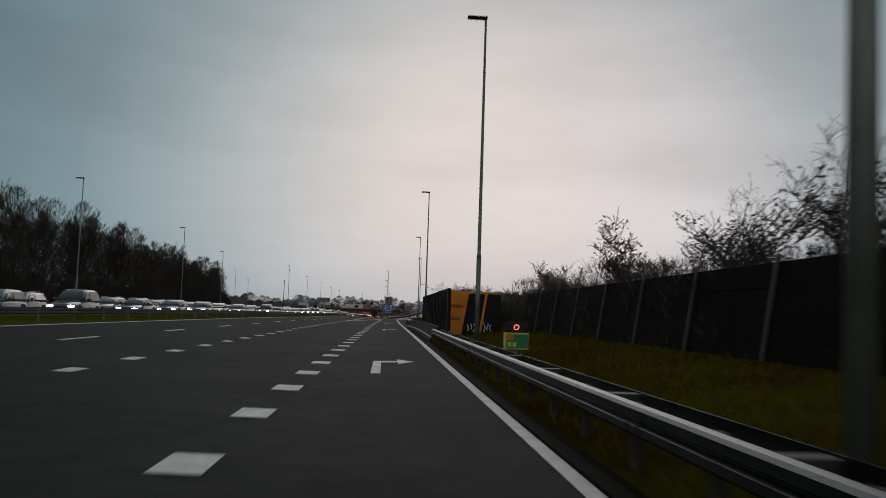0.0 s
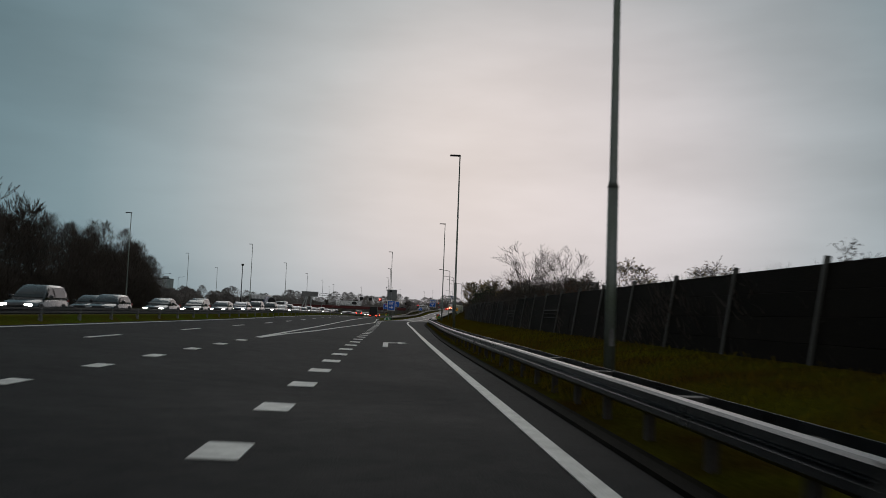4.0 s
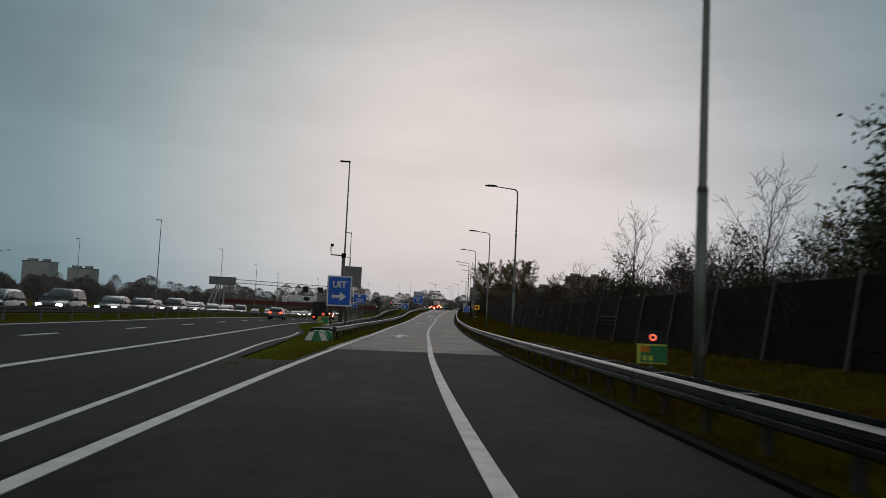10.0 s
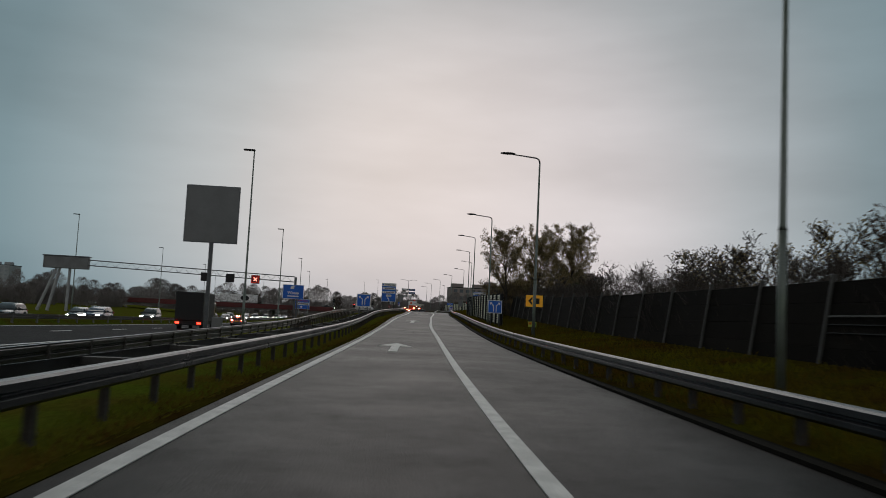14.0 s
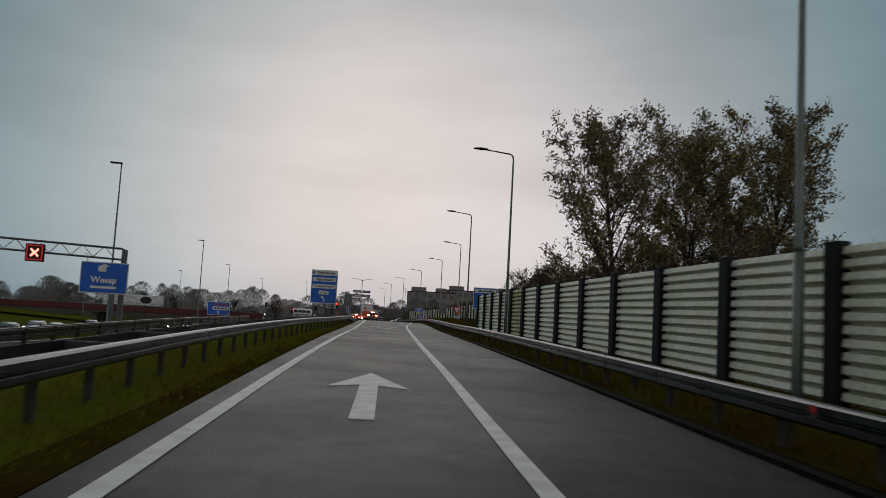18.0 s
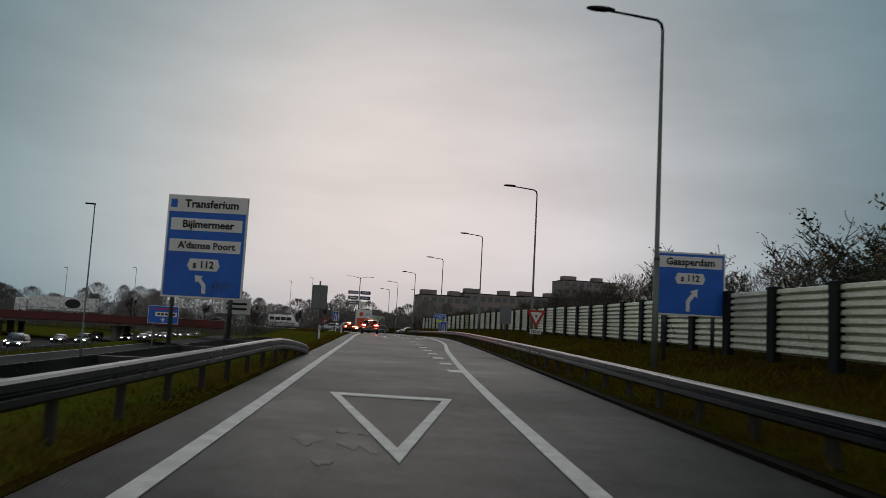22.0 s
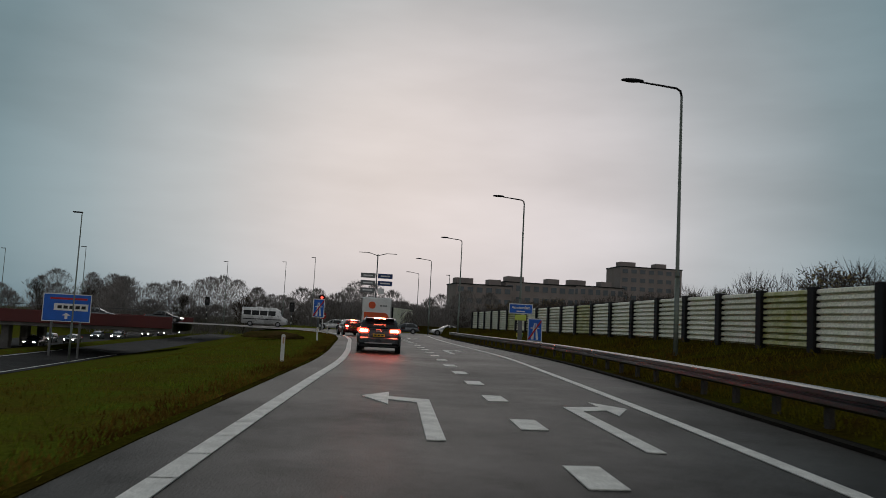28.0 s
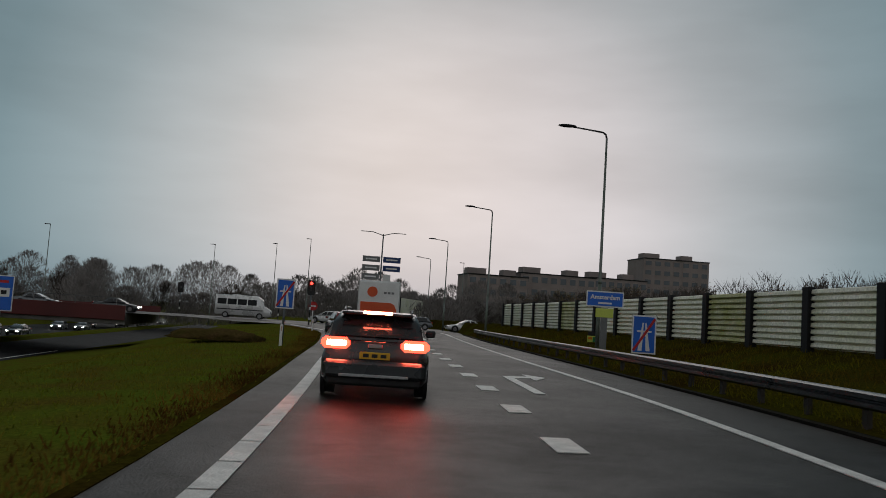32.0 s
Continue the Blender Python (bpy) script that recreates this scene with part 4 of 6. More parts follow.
for q in (-1, 1):
    part("side_beam", prism([(.08 + q * .52, .32), (.08 + q * .58, .38), (.08 + q * .58, .58), (.08 + q * .52, .62)][::q], 0, 5.0), RAIL_STEEL, deck)

campole = thing("camera_mast", "steel mast with a bent arm and traffic camera", "mast", pose(.5, 272.9, -.3) @ Matrix.Diagonal((1, 1, 1.08, 1)))
part("pole", tube([(0, 0, 0), (0, 0, 6.1)], [.16, .14], 10), ZINC_DARK, campole, smooth=True)
part("collar", tube([(0, 0, 5.75), (0, 0, 6.15)], [.2, .2], 10), BLACKSTEEL, campole)
part("arm", tube([(0, 0, 5.95), (-1.1, 0, 5.98), (-1.15, 0, 6.6)], [.06, .05, .05], 8), ZINC_DARK, campole, smooth=True)
part("camera_body", box(-1.05, -.1, 6.75, .25, .45, .22, .03), BLACK, campole)

vms = thing("message_sign", "large blank grey message panel on a single post", "message sign", pose(.95, 320.3, motor_h(.9, 320), 0, 0, -3))
board(vms, 2.8, 3.05, 6.95, SIGNBACK, ZINC)
part("post", box(.05, .15, 2.8, .2, .16, 5.6, .01), ZINC, vms)
part("cabinet", box(.6, .3, .9, .5, .4, 1.3, .02), SIGNBACK, vms)

# gantry with lane signals
gz = motor_h(-4, 402)
gantry = thing("sign_gantry", "steel lattice gantry with lane signals over the motorway", "gantry", pose(0, 402, 0))
for zz in (gz + 7.3, gz + 8.1):
    for yy in (-.4, .4):
        part("chord", tube([(-31.0, yy, zz + .55), (2.5, yy, zz - .35)], [.055, .055], 6), ZINC_DARK, gantry)
for i in range(22):
    x0 = -31.0 + i * 1.5
    zz = lambda x, t: t + .7 - (x + 36.5) * 1.05 / 39
    part("brace", tube([(x0, -.4, zz(x0, gz + 7.3)), (x0 + .75, -.4, zz(x0, gz + 8.1)), (x0 + 1.5, -.4, zz(x0 + 1.5, gz + 7.3))], [.03] * 3, 5), ZINC_DARK, gantry)
part("right_leg", box(2.6, 0, gz + 3.7, .35, .5, 8.0, .03), ZINC, gantry)
for x0, x1 in ((-34.0, -31.6), (-32.6, -31.2), (-30.0, -29.9)):
    part("left_leg", tube([(x0, 0, -.2), (x1, 0, gz + 7.6)], [.24, .2], 8), ZINC_PALE, gantry)
part("left_head", box(-30.4, -.1, gz + 8.0, 6.2, 1.1, 1.7, .06), SIGNBACK, gantry)
part("left_head_frame", box(-30.4, -.1, gz + 8.95, 6.5, 1.2, .16, .02), ZINC, gantry)
for k, lx in enumerate((-10.6, -7.0, -3.3)):
    b = part("lane_signal", box(lx, -.7, 5.85, 1.25, .3, 1.25, .05), BLACK, gantry, "black square lane signal")
    if k == 2:
        for a in (45, -45):
            m = pose(lx, -.88, 5.85, 0, a, 0)
            part("lit_cross", box(0, 0, 0, .74, .04, .13, 0, m), REDCROSS, b, "lit red cross")
        for q in range(4):
            part("red_rim", box(lx + (.5 if q == 0 else -.5 if q == 1 else 0), -.87, 5.85 + (.5 if q == 2 else -.5 if q == 3 else 0), .08 if q < 2 else 1.05, .03, 1.05 if q < 2 else .08), REDRIM, b)
wz = 4.15 - gz
weesp = thing("direction_sign", "blue motorway direction sign with white lettering", "road sign", pose(2.6, 395.5, gz, 0, 0, -3))
board(weesp, 3.0, 2.05, wz, BLUE, WHITE)
words("Weesp", .56, WHITE, weesp, at(0, wz - .15))
part("distance_bar", box(0, -.012, wz - .62, 1.6, .012, .16), WHITE, weesp)
sign_arrow(weesp, [(-.4, wz + .4), (.1, wz + .4), (.1, wz + .75), (.3, wz + .75), (0, wz + .92), (-.4, wz + .75)], WHITE)
part("post", box(.6, .12, (wz + .8) / 2 - .4, .26, .16, wz + 1.6, .01), ZINC, weesp)


def split_sign(x, y, zc):
    s = thing("lane_split_sign", "square blue sign with two diverging white arrows", "road sign", pose(x, y, ramp_z(y) - .6, 0, 0, -9), group="lane split signs")
    z = zc + .6
    board(s, 1.16, 1.06, z, BLUE, WHITE)
    for q in (-1, 1):
        sign_arrow(s, [(q * .07, z - .38), (q * .14, z - .38), (q * .14, z + .06), (q * .33, z + .24), (q * .28, z + .29), (q * .07, z + .09)], WHITE)
        sign_arrow(s, [(q * .22, z + .36), (q * .44, z + .34), (q * .38, z + .14)], WHITE)
    sign_post(s, -.33, 0, z + .45, .04)
    sign_post(s, .33, 0, z + .45, .04)


split_sign(10.29, 343.7, 1.83)
split_sign(20.79, 341.2, 1.86)
det = thing("detour_sign", "amber detour sign with black arrow, faint glow added to its face", "road sign", pose(20.3, 326.8, ramp_z(327), 0, 0, -8))
board(det, 1.2, .86, 2.4, YELLOW, BLACK)
sign_arrow(det, [(-.4, 2.4), (-.12, 2.68), (-.12, 2.52), (-.22, 2.4), (-.12, 2.28), (-.12, 2.12)], BLACK)
part("number_bar", box(.18, -.012, 2.4, .3, .012, .36), BLACK, det)
sign_post(det, 0, 0, 2.7)

bigs = thing("direction_sign", "tall blue Transferium Bijlmermeer direction sign with white panels", "road sign", pose(18.05, 417.8, ramp_z(417.8), 0, 0, -10))
board(bigs, 2.5, 3.2, 3.3, BLUE, WHITE)
part("white_head", box(0, -.015, 4.62, 2.46, .014, .5), WHITE, bigs)
words("Transferium", .34, BLACK, bigs, at(.12, 4.62))
part("parking_mark", box(-1.05, -.025, 4.62, .2, .012, .26), BLUE, bigs)
for z, txt in ((3.98, "Bijlmermeer"), (3.32, "A'damse Poort")):
    part("white_panel", box(0, -.015, z, 2.2, .014, .38), WHITE, bigs)
    words(txt, .32 if len(txt) < 12 else .29, BLACK, bigs, at(.05, z))
part("route_badge", prism([(-.42, 2.55), (.42, 2.55), (.5, 2.72), (.42, 2.92), (-.42, 2.92), (-.5, 2.72)], -.02, -.008), WHITE, bigs)
words("s 112", .3, BLACK, bigs, at(0, 2.73))
sign_arrow(bigs, [(.0, 1.85), (.12, 1.85), (.12, 2.12), (-.05, 2.32), (.02, 2.38), (-.24, 2.42), (-.2, 2.18), (-.13, 2.24), (0, 2.08)], WHITE)
for k in range(4):
    part("scratched_graffiti", tube([(.3 + k * .15, -.02, 1.95 + .1 * (k % 2)), (.38 + k * .15, -.02, 2.25), (.45 + k * .15, -.02, 2.0)], [.012] * 3, 4), SIGNBACK, bigs)
sign_post(bigs, -.9, -.8, 4.6, .07)
sign_post(bigs, .9, -.8, 4.6, .07)
small = thing("notice_board", "small pale notice board on two posts under the sign", "road sign", pose(19.0, 420.5, ramp_z(420), 0, 0, -10))
board(small, .95, .55, 1.55, WHITE)
for k in range(2):
    part("text_bar", box(0, -.015, 1.63 - k * .17, .7, .012, .07), BLACK, small)
sign_post(small, -.35, -.4, 1.7, .035)
sign_post(small, .35, -.4, 1.7, .035)

gsp = thing("direction_sign", "blue Gaasperdam direction sign with white panel", "road sign", pose(33.65, 416.5, ramp_z(416.5), 0, 0, -10))
board(gsp, 2.35, 2.1, 3.1, BLUE, WHITE)
part("white_panel", box(0, -.015, 3.82, 2.1, .014, .38), WHITE, gsp)
words("Gaasperdam", .32, BLACK, gsp, at(0, 3.82))
part("route_badge", prism([(-.42, 3.1), (.42, 3.1), (.5, 3.27), (.42, 3.46), (-.42, 3.46), (-.5, 3.27)], -.02, -.008), WHITE, gsp)
words("s 112", .29, BLACK, gsp, at(0, 3.28))
sign_arrow(gsp, [(-.12, 2.2), (.0, 2.2), (0, 2.5), (.17, 2.72), (.24, 2.64), (.26, 2.95), (0, 2.86), (.07, 2.8), (-.12, 2.56)], WHITE)
sign_post(gsp, -.8, 0, 4.1, .07)
sign_post(gsp, .8, 0, 4.1, .07)

gw = thing("give_way_sign", "red and white give way triangle with distance plate", "road sign", pose(36.5, 442, ramp_z(442) + .15, 0, 0, -10))
part("plate", prism([(-.62, 2.35), (.62, 2.35), (.05, 1.3), (-.05, 1.3)], -.01, .02), REDSIGN, gw)
part("white_field", prism([(-.38, 2.22), (.38, 2.22), (0, 1.52)], -.02, -.008), WHITE, gw)
part("bar", box(0, -.02, 1.98, .1, .012, .16), BLACK, gw)
part("distance_plate", box(0, 0, .98, .75, .03, .3, .01), WHITE, gw)
words("150 m", .24, BLACK, gw, at(0, .98))
sign_post(gw, 0, -.2, 2.4)
cab = thing("rear_facing_sign", "grey back of a sign on a post by the fence", "road sign", pose(34.9, 443.5, ramp_z(443), 0, 0, -10))
board(cab, .75, 1.15, 2.1, SIGNBACK)
sign_post(cab, 0, 0, 2.6)

grey = thing("rear_facing_sign", "grey back of a tall sign panel in the grass", "road sign", pose(23.0, 448.4, ramp_z(448) - .2, 0, 0, -12))
board(grey, 1.05, 1.66, 2.85, SIGNBACK, ZINC_DARK)
part("post", tube([(0, -.06, 0), (0, -.06, 3.95)], [.06, .06], 8), SIGNBACK, grey, smooth=True)


def bollard(x, y):
    b = thing("marker_post", "white plastic reflector post at the grass edge", "marker post", pose(x, y, ramp_z(y) - .1), group="marker posts")
    part("body", prism([(-.058, 0), (.058, 0), (.058, .87), (.035, .91), (-.035, .91), (-.058, .87)], -.05, .05), WHITE, b)
    part("reflector", box(.01, -.055, .72, .05, .012, .2), REFLEX, b)


for x, y in ((22.9, 443.3), (26.35, 472.4), (27.75, 502.3), (29.0, 528)):
    bollard(x, y)

ends = thing("motorway_end_sign", "blue end of motorway sign with red slash", "road sign", pose(27.75, 503.6, ramp_z(503), 0, 0, -6))


def motorway_end(s, zc, w, h):
    board(s, w, h, zc, BLUE, WHITE)
    for q in (-1, 1):
        sign_arrow(s, [(q * .08 * w, zc - .42 * h), (q * .25 * w, zc - .42 * h), (q * .08 * w, zc + .3 * h), (q * .03 * w, zc + .3 * h)], WHITE)
    part("bridge_bar", box(0, -.014, zc + .08 * h, w * .6, .012, h * .045), WHITE, s)
    m = pose(0, -.024, zc, 0, 33, 0)
    part("red_slash", box(0, 0, 0, .07 * w * 1.4, .012, h * 1.0, 0, m), REDSIGN, s)


motorway_end(ends, 2.1, .8, 1.3)
sign_post(ends, 0, -.6, 2.7)
ends2 = thing("motorway_end_sign", "blue end of motorway sign with red slash by the rail", "road sign", pose(41.3, 496.6, ramp_z(496) + .2, 0, 0, -8))
motorway_end(ends2, 1.15, .92, 1.45)
sign_post(ends2, -.2, 0, 1.7)
sign_post(ends2, .2, 0, 1.7)
town = thing("town_sign", "blue Amsterdam town name sign above a pale plate", "road sign", pose(41.9, 502.6, ramp_z(502) + .2, 0, 0, -8))
board(town, 1.7, .72, 2.6, BLUE, WHITE)
words("Amsterdam", .28, WHITE, town, at(0, 2.68))
part("small_text_bar", box(0, -.015, 2.42, .6, .012, .08), WHITE, town)
part("lower_plate", box(0, .02, 1.98, .8, .03, .4, .01), LIME, town)
part("post", box(0, .08, 1.0, .3, .12, 2.4, .01), SIGNBACK, town)

mwsign = thing("direction_sign", "blue direction sign beside the sunken motorway", "road sign", pose(-.2, 545.6, -2.7, 0, 0, -2) @ Matrix.Diagonal((1.56, 1, 1.6, 1)))
board(mwsign, 3.4, 2.0, 4.2, BLUE, WHITE)
part("white_panel", box(.3, -.015, 4.25, 2.4, .014, .5), WHITE, mwsign)
part("red_bar", box(.1, -.015, 4.85, 2.6, .014, .14), REDSIGN, mwsign)
for k in range(5):
    part("text_bar", box(-.5 + k * .42, -.025, 4.25, .3, .012, .22), BLACK, mwsign)
sign_arrow(mwsign, [(-.1, 3.4), (.1, 3.4), (.1, 3.65), (.3, 3.65), (0, 3.85), (-.3, 3.65), (-.1, 3.65)], WHITE)
part("post", box(-1, .12, 1.6, .16, .14, 3.4, .01), ZINC_DARK, mwsign)
part("post", box(1, .12, 1.6, .16, .14, 3.4, .01), ZINC_DARK, mwsign)

rnd = thing("round_sign_back", "dark round sign seen from behind in the median", "road sign", pose(-17.9, 209.4, motor_h(-17.9, 209)))
bm = bmesh.new()
bmesh.ops.create_cone(bm, cap_ends=True, segments=24, radius1=.55, radius2=.55, depth=.04, matrix=pose(0, 0, 2.0, 90, 0, 0))
part("disc", bm, BLACK, rnd)
sign_post(rnd, 0, 0, 2.2)

# ---- junction: traffic lights, tall signpost, viaduct ----
def traffic_light(x, y, z, lit=True, h=3.4):
    t = thing("traffic_light", "traffic light on a striped pole showing red" if lit else "unlit back of a traffic light on a pole", "traffic light", pose(x, y, z), group="traffic lights")
    part("pole", tube([(0, .1, 0), (0, .1, h)], [.07, .07], 8), ZINC, t, smooth=True)
    for k in range(3):
        part("stripe", tube([(0, .1, .5 + k * .5), (0, .1, .75 + k * .5)], [.075, .075], 8), WHITE if k % 2 == 0 else BLACK, t)
    part("back_plate", prism([(-.3, h - 1.25), (.3, h - 1.25), (.38, h - 1.0), (.38, h + .05), (.25, h + .2), (-.25, h + .2), (-.38, h + .05), (-.38, h - 1.0)], -.02, .01), BLACK, t)
    for k in range(3):
        bm = bmesh.new()
        bmesh.ops.create_cone(bm, cap_ends=True, segments=16, radius1=.14, radius2=.13, depth=.1, matrix=pose(0, -.07, h - .1 - k * .38, 90, 0, 0))
        part("lens", bm, REDLIGHT if k == 0 and lit else LENS_OFF, t)
    return t


traffic_light(35.3, 536, 2.8, True, 3.9)
traffic_light(28.6, 549, 2.8, True, 4.2)
traffic_light(24.5, 575, 2.8, False, 3.6)
traffic_light(18.1, 582, 2.8, True, 2.6)
traffic_light(10.6, 585, 2.8, False, 4.0)
noentry = thing("no_entry_sign", "round red no entry sign on a white post", "road sign", pose(28.9, 552, 2.8))
bm = bmesh.new()
bmesh.ops.create_cone(bm, cap_ends=True, segments=24, radius1=.45, radius2=.45, depth=.04, matrix=pose(0, 0, 1.9, 90, 0, 0))
part("disc", bm, REDSIGN, noentry)
part("bar", box(0, -.03, 1.9, .6, .02, .14), WHITE, noentry)
part("post", tube([(0, .06, 0), (0, .06, 2.2)], [.06, .06], 8), WHITE, noentry, smooth=True)
sp = thing("tall_signpost", "tall pole with stacked blue and white direction blades", "signpost", pose(37.3, 575, 2.8))
part("pole", tube([(0, 0, 0), (0, 0, 12.1)], [.13, .08], 10), ZINC, sp, smooth=True)
for q in (-1, 1):
    part("lamp_arm", tube([(0, 0, 11.9), (q * 1.4, 0, 12.3), (q * 3.0, 0, 12.3)], [.06, .05, .05], 6), ZINC_DARK, sp)
for k in range(3):
    for q in (-1, 1):
        if k == 2 and q == 1:
            continue
        part("blade", box(q * 1.35, -.1, 8.7 - k * 1.15, 2.3, .08, .75, .01), NAVYSIGN if q == 1 else SIGNBACK, sp)
        part("text_bar", box(q * 1.35, -.15, 8.7 - k * 1.15, 1.5, .02, .2), WHITE, sp)
part("white_panel", box(.8, -.1, 6.3, 1.0, .08, .9, .01), WHITE, sp)

via = thing("viaduct", "road viaduct with dark red fascia over the motorway", "viaduct", kind="structure")
part("deck", box(-32, 565, 2.1, 84, 19, 1.1, .05), CONCRETE, via)
part("fascia", box(-32, 555.3, 2.75, 84, .3, 1.5, .03), VIADUCT_RED, via)
part("fascia", box(-32, 574.8, 2.75, 84, .3, 1.5, .03), VIADUCT_RED, via)
for k in range(42):
    part("rail_post", box(-73 + k * 2, 555.5, 3.85, .08, .08, .8), ZINC_DARK, via)
part("handrail", box(-32, 555.5, 4.25, 84, .08, .08), ZINC_DARK, via)
for px in (-31, -10.5):
    for py in (558, 565, 572):
        part("pier", box(px, py, 0, 1.0, 1.4, 4.0, .1), CONCRETE, via)

# ---- vehicles: built facing +y, rear towards -y ----
def loft(sections, bm=None):
    """Skin through closed rings of equal length."""
    bm = bm or bmesh.new()
    rings = [[bm.verts.new(p) for p in s] for s in sections]
    n = len(rings[0])
    for a, b in zip(rings, rings[1:]):
        for k in range(n):
            bm.faces.new((a[k], a[(k + 1) % n], b[(k + 1) % n], b[k]))
    bm.faces.new(rings[0][::-1])
    bm.faces.new(rings[-1])
    return bm


def ring(y, w, z0, z1, tuck=0.06, r=0.09):
    """A rounded body cross-section of half width w."""
    return [(-w + r, y, z0), (-w + tuck * .3, y, z0 + r), (-w, y, (z0 + z1) * .5), (-w + tuck, y, z1 - r), (-w + tuck + r, y, z1),
            (w - tuck - r, y, z1), (w - tuck, y, z1 - r), (w, y, (z0 + z1) * .5), (w - tuck * .3, y, z0 + r), (w - r, y, z0)]


def wheel(car, x, y, r=.33, w=.22):
    bm = bmesh.new()
    bmesh.ops.create_cone(bm, cap_ends=True, segments=18, radius1=r, radius2=r, depth=w, matrix=pose(x, y, r, 0, 90, 0))
    t = part("wheel", bm, TYRE, car)
    bm = bmesh.new()
    s = 1 if x > 0 else -1
    bmesh.ops.create_cone(bm, cap_ends=True, segments=14, radius1=r * .66, radius2=r * .6, depth=.03, matrix=pose(x + s * w * .5, y, r, 0, 90, 0))
    part("rim", bm, RIM, t)


def make_car(name, label, paint, kind="hatch", lit="none", category="car"):
    """kind: hatch, estate, sedan, mpv. lit: tail, brake, head or none."""
    car = thing(name, label, category, group="cars")
    W, H = .90, {"hatch": 1.46, "estate": 1.50, "sedan": 1.43, "mpv": 1.72}[kind]
    Lr = {"hatch": 4.1, "estate": 4.85, "sedan": 4.7, "mpv": 4.5}[kind]
    if kind == "estate":
        W = .945
    belt = {"mpv": 1.02, "estate": 1.0}.get(kind, .93)
    secs = [ring(0, W * .86, .42, belt - .08), ring(.08, W * .94, .30, belt - .01), ring(.35, W * .99, .24, belt + .02), ring(Lr * .45, W, .22, belt + .01),
            ring(Lr * .72, W * .99, .22, belt - .04), ring(Lr * .9, W * .95, .24, belt - .17), ring(Lr * .98, W * .86, .30, belt - .27), ring(Lr, W * .74, .38, belt - .34)]
    part("body", loft(secs), paint, car, smooth=True)
    rb = {"hatch": .12, "estate": .1, "sedan": .95, "mpv": .06}[kind]
    rt_ = rb + (.38 if kind != "sedan" else .55)
    ft, fb = Lr * .52, Lr * .72
    cab = []
    for y, ww, z in ((rb, .86, belt - .03), (rt_ * .5 + rb * .5, .80, belt + (H - belt) * .62), (rt_, .72, H - .05), (rt_ + .4, .71, H), (ft - .3, .70, H), (ft, .69, H - .05), ((ft + fb) / 2, .78, (belt + H) / 2), (fb, .86, belt - .05)):
        cab.append([(-W * .93, y, belt - .06), (-W * ww * 1.02, y, (belt + z) / 2), (-W * ww, y, z - .02), (-W * ww + .1, y, z), (W * ww - .1, y, z), (W * ww, y, z - .02), (W * ww * 1.02, y, (belt + z) / 2), (W * .93, y, belt - .06)])
    part("cabin", loft(cab), paint, car, smooth=True)

    def pane(name, pts):
        bm = bmesh.new()
        vs = [bm.verts.new(p) for p in pts]
        bm.faces.new(vs)
        r = bmesh.ops.extrude_face_region(bm, geom=bm.faces[:])
        c = sum((v.co for v in vs), Vector()) / len(vs)
        d = (c - Vector((0, Lr * .45, belt + .1))).normalized() * .012
        for v in [g for g in r["geom"] if isinstance(g, bmesh.types.BMVert)]:
            v.co += d
        part(name, bm, CARGLASS, car)
    zt = H - .12
    pane("rear_window", [(-W * .76, rb + .01, belt + .06), (W * .76, rb + .01, belt + .06), (W * .66, rt_ - .1, zt), (-W * .66, rt_ - .1, zt)])
    pane("windscreen", [(-W * .8, fb - .08, belt + .05), (W * .8, fb - .08, belt + .05), (W * .66, ft + .06, zt), (-W * .66, ft + .06, zt)])
    for s in (-1, 1):
        pane("side_window", [(s * W * .955, rb + .35, belt + .05), (s * W * .955, Lr * .42, belt + .05), (s * W * .76, Lr * .42, zt), (s * W * .76, rt_ + .15, zt)])
        pane("side_window", [(s * W * .955, Lr * .45, belt + .05), (s * W * .955, fb - .35, belt + .05), (s * W * .755, ft - .12, zt), (s * W * .755, Lr * .45, zt)])
        part("mirror", box(s * (W + .1), fb - .45, belt + .1, .2, .12, .15, .03), paint, car)
        for wy in (Lr * .19, Lr * .81):
            wheel(car, s * (W - .11), wy, .34 if kind != "hatch" else .31)
            bm = bmesh.new()
            bmesh.ops.create_cone(bm, cap_ends=True, segments=18, radius1=.40, radius2=.40, depth=.06, matrix=pose(s * (W - .025), wy, .36, 0, 90, 0))
            part("wheel_arch", bm, BLACK, car)
        tm = {"tail": TAIL, "brake": BRAKE}.get(lit, REDSIGN)
        lamp = part("tail_lamp", box(s * W * .72, .0, belt - .07, .50 if kind == "estate" else .36, .14, .2, .07), TAIL if lit == "brake" else tm, car)
        if lit == "brake":
            part("brake_bulb", box(s * W * .70, -.06, belt - .07, .34 if kind == "estate" else .22, .05, .10, .02), BRAKE, lamp)
        part("head_lamp", box(s * W * .66, Lr - .06, belt - .34, .34, .14, .15, .04), HEAD if lit == "head" else RIM, car)
    part("rear_bumper", box(0, .0, .50, W * 1.84, .22, .30 if kind == "estate" else .22, .06), P_DARK if kind == "estate" else paint, car)
    if kind == "estate":
        part("lower_valance", box(0, .06, .30, W * 1.7, .2, .16, .04), BLACK, car)
        part("wiper", tube([(.0, .02, belt + .1), (.42, .05, belt + .12)], [.012, .008], 5), BLACK, car)
    part("bumper_strip", box(0, -.12, .40, W * 1.25, .03, .05, .01), ZINC_PALE if kind == "estate" else ZINC, car)
    part("front_grille", box(0, Lr - .02, .58, .8, .06, .22, .03), BLACK, car)
    pl = part("number_plate", box(0, -.05, .74, .52, .04, .12, .006), PLATE, car)
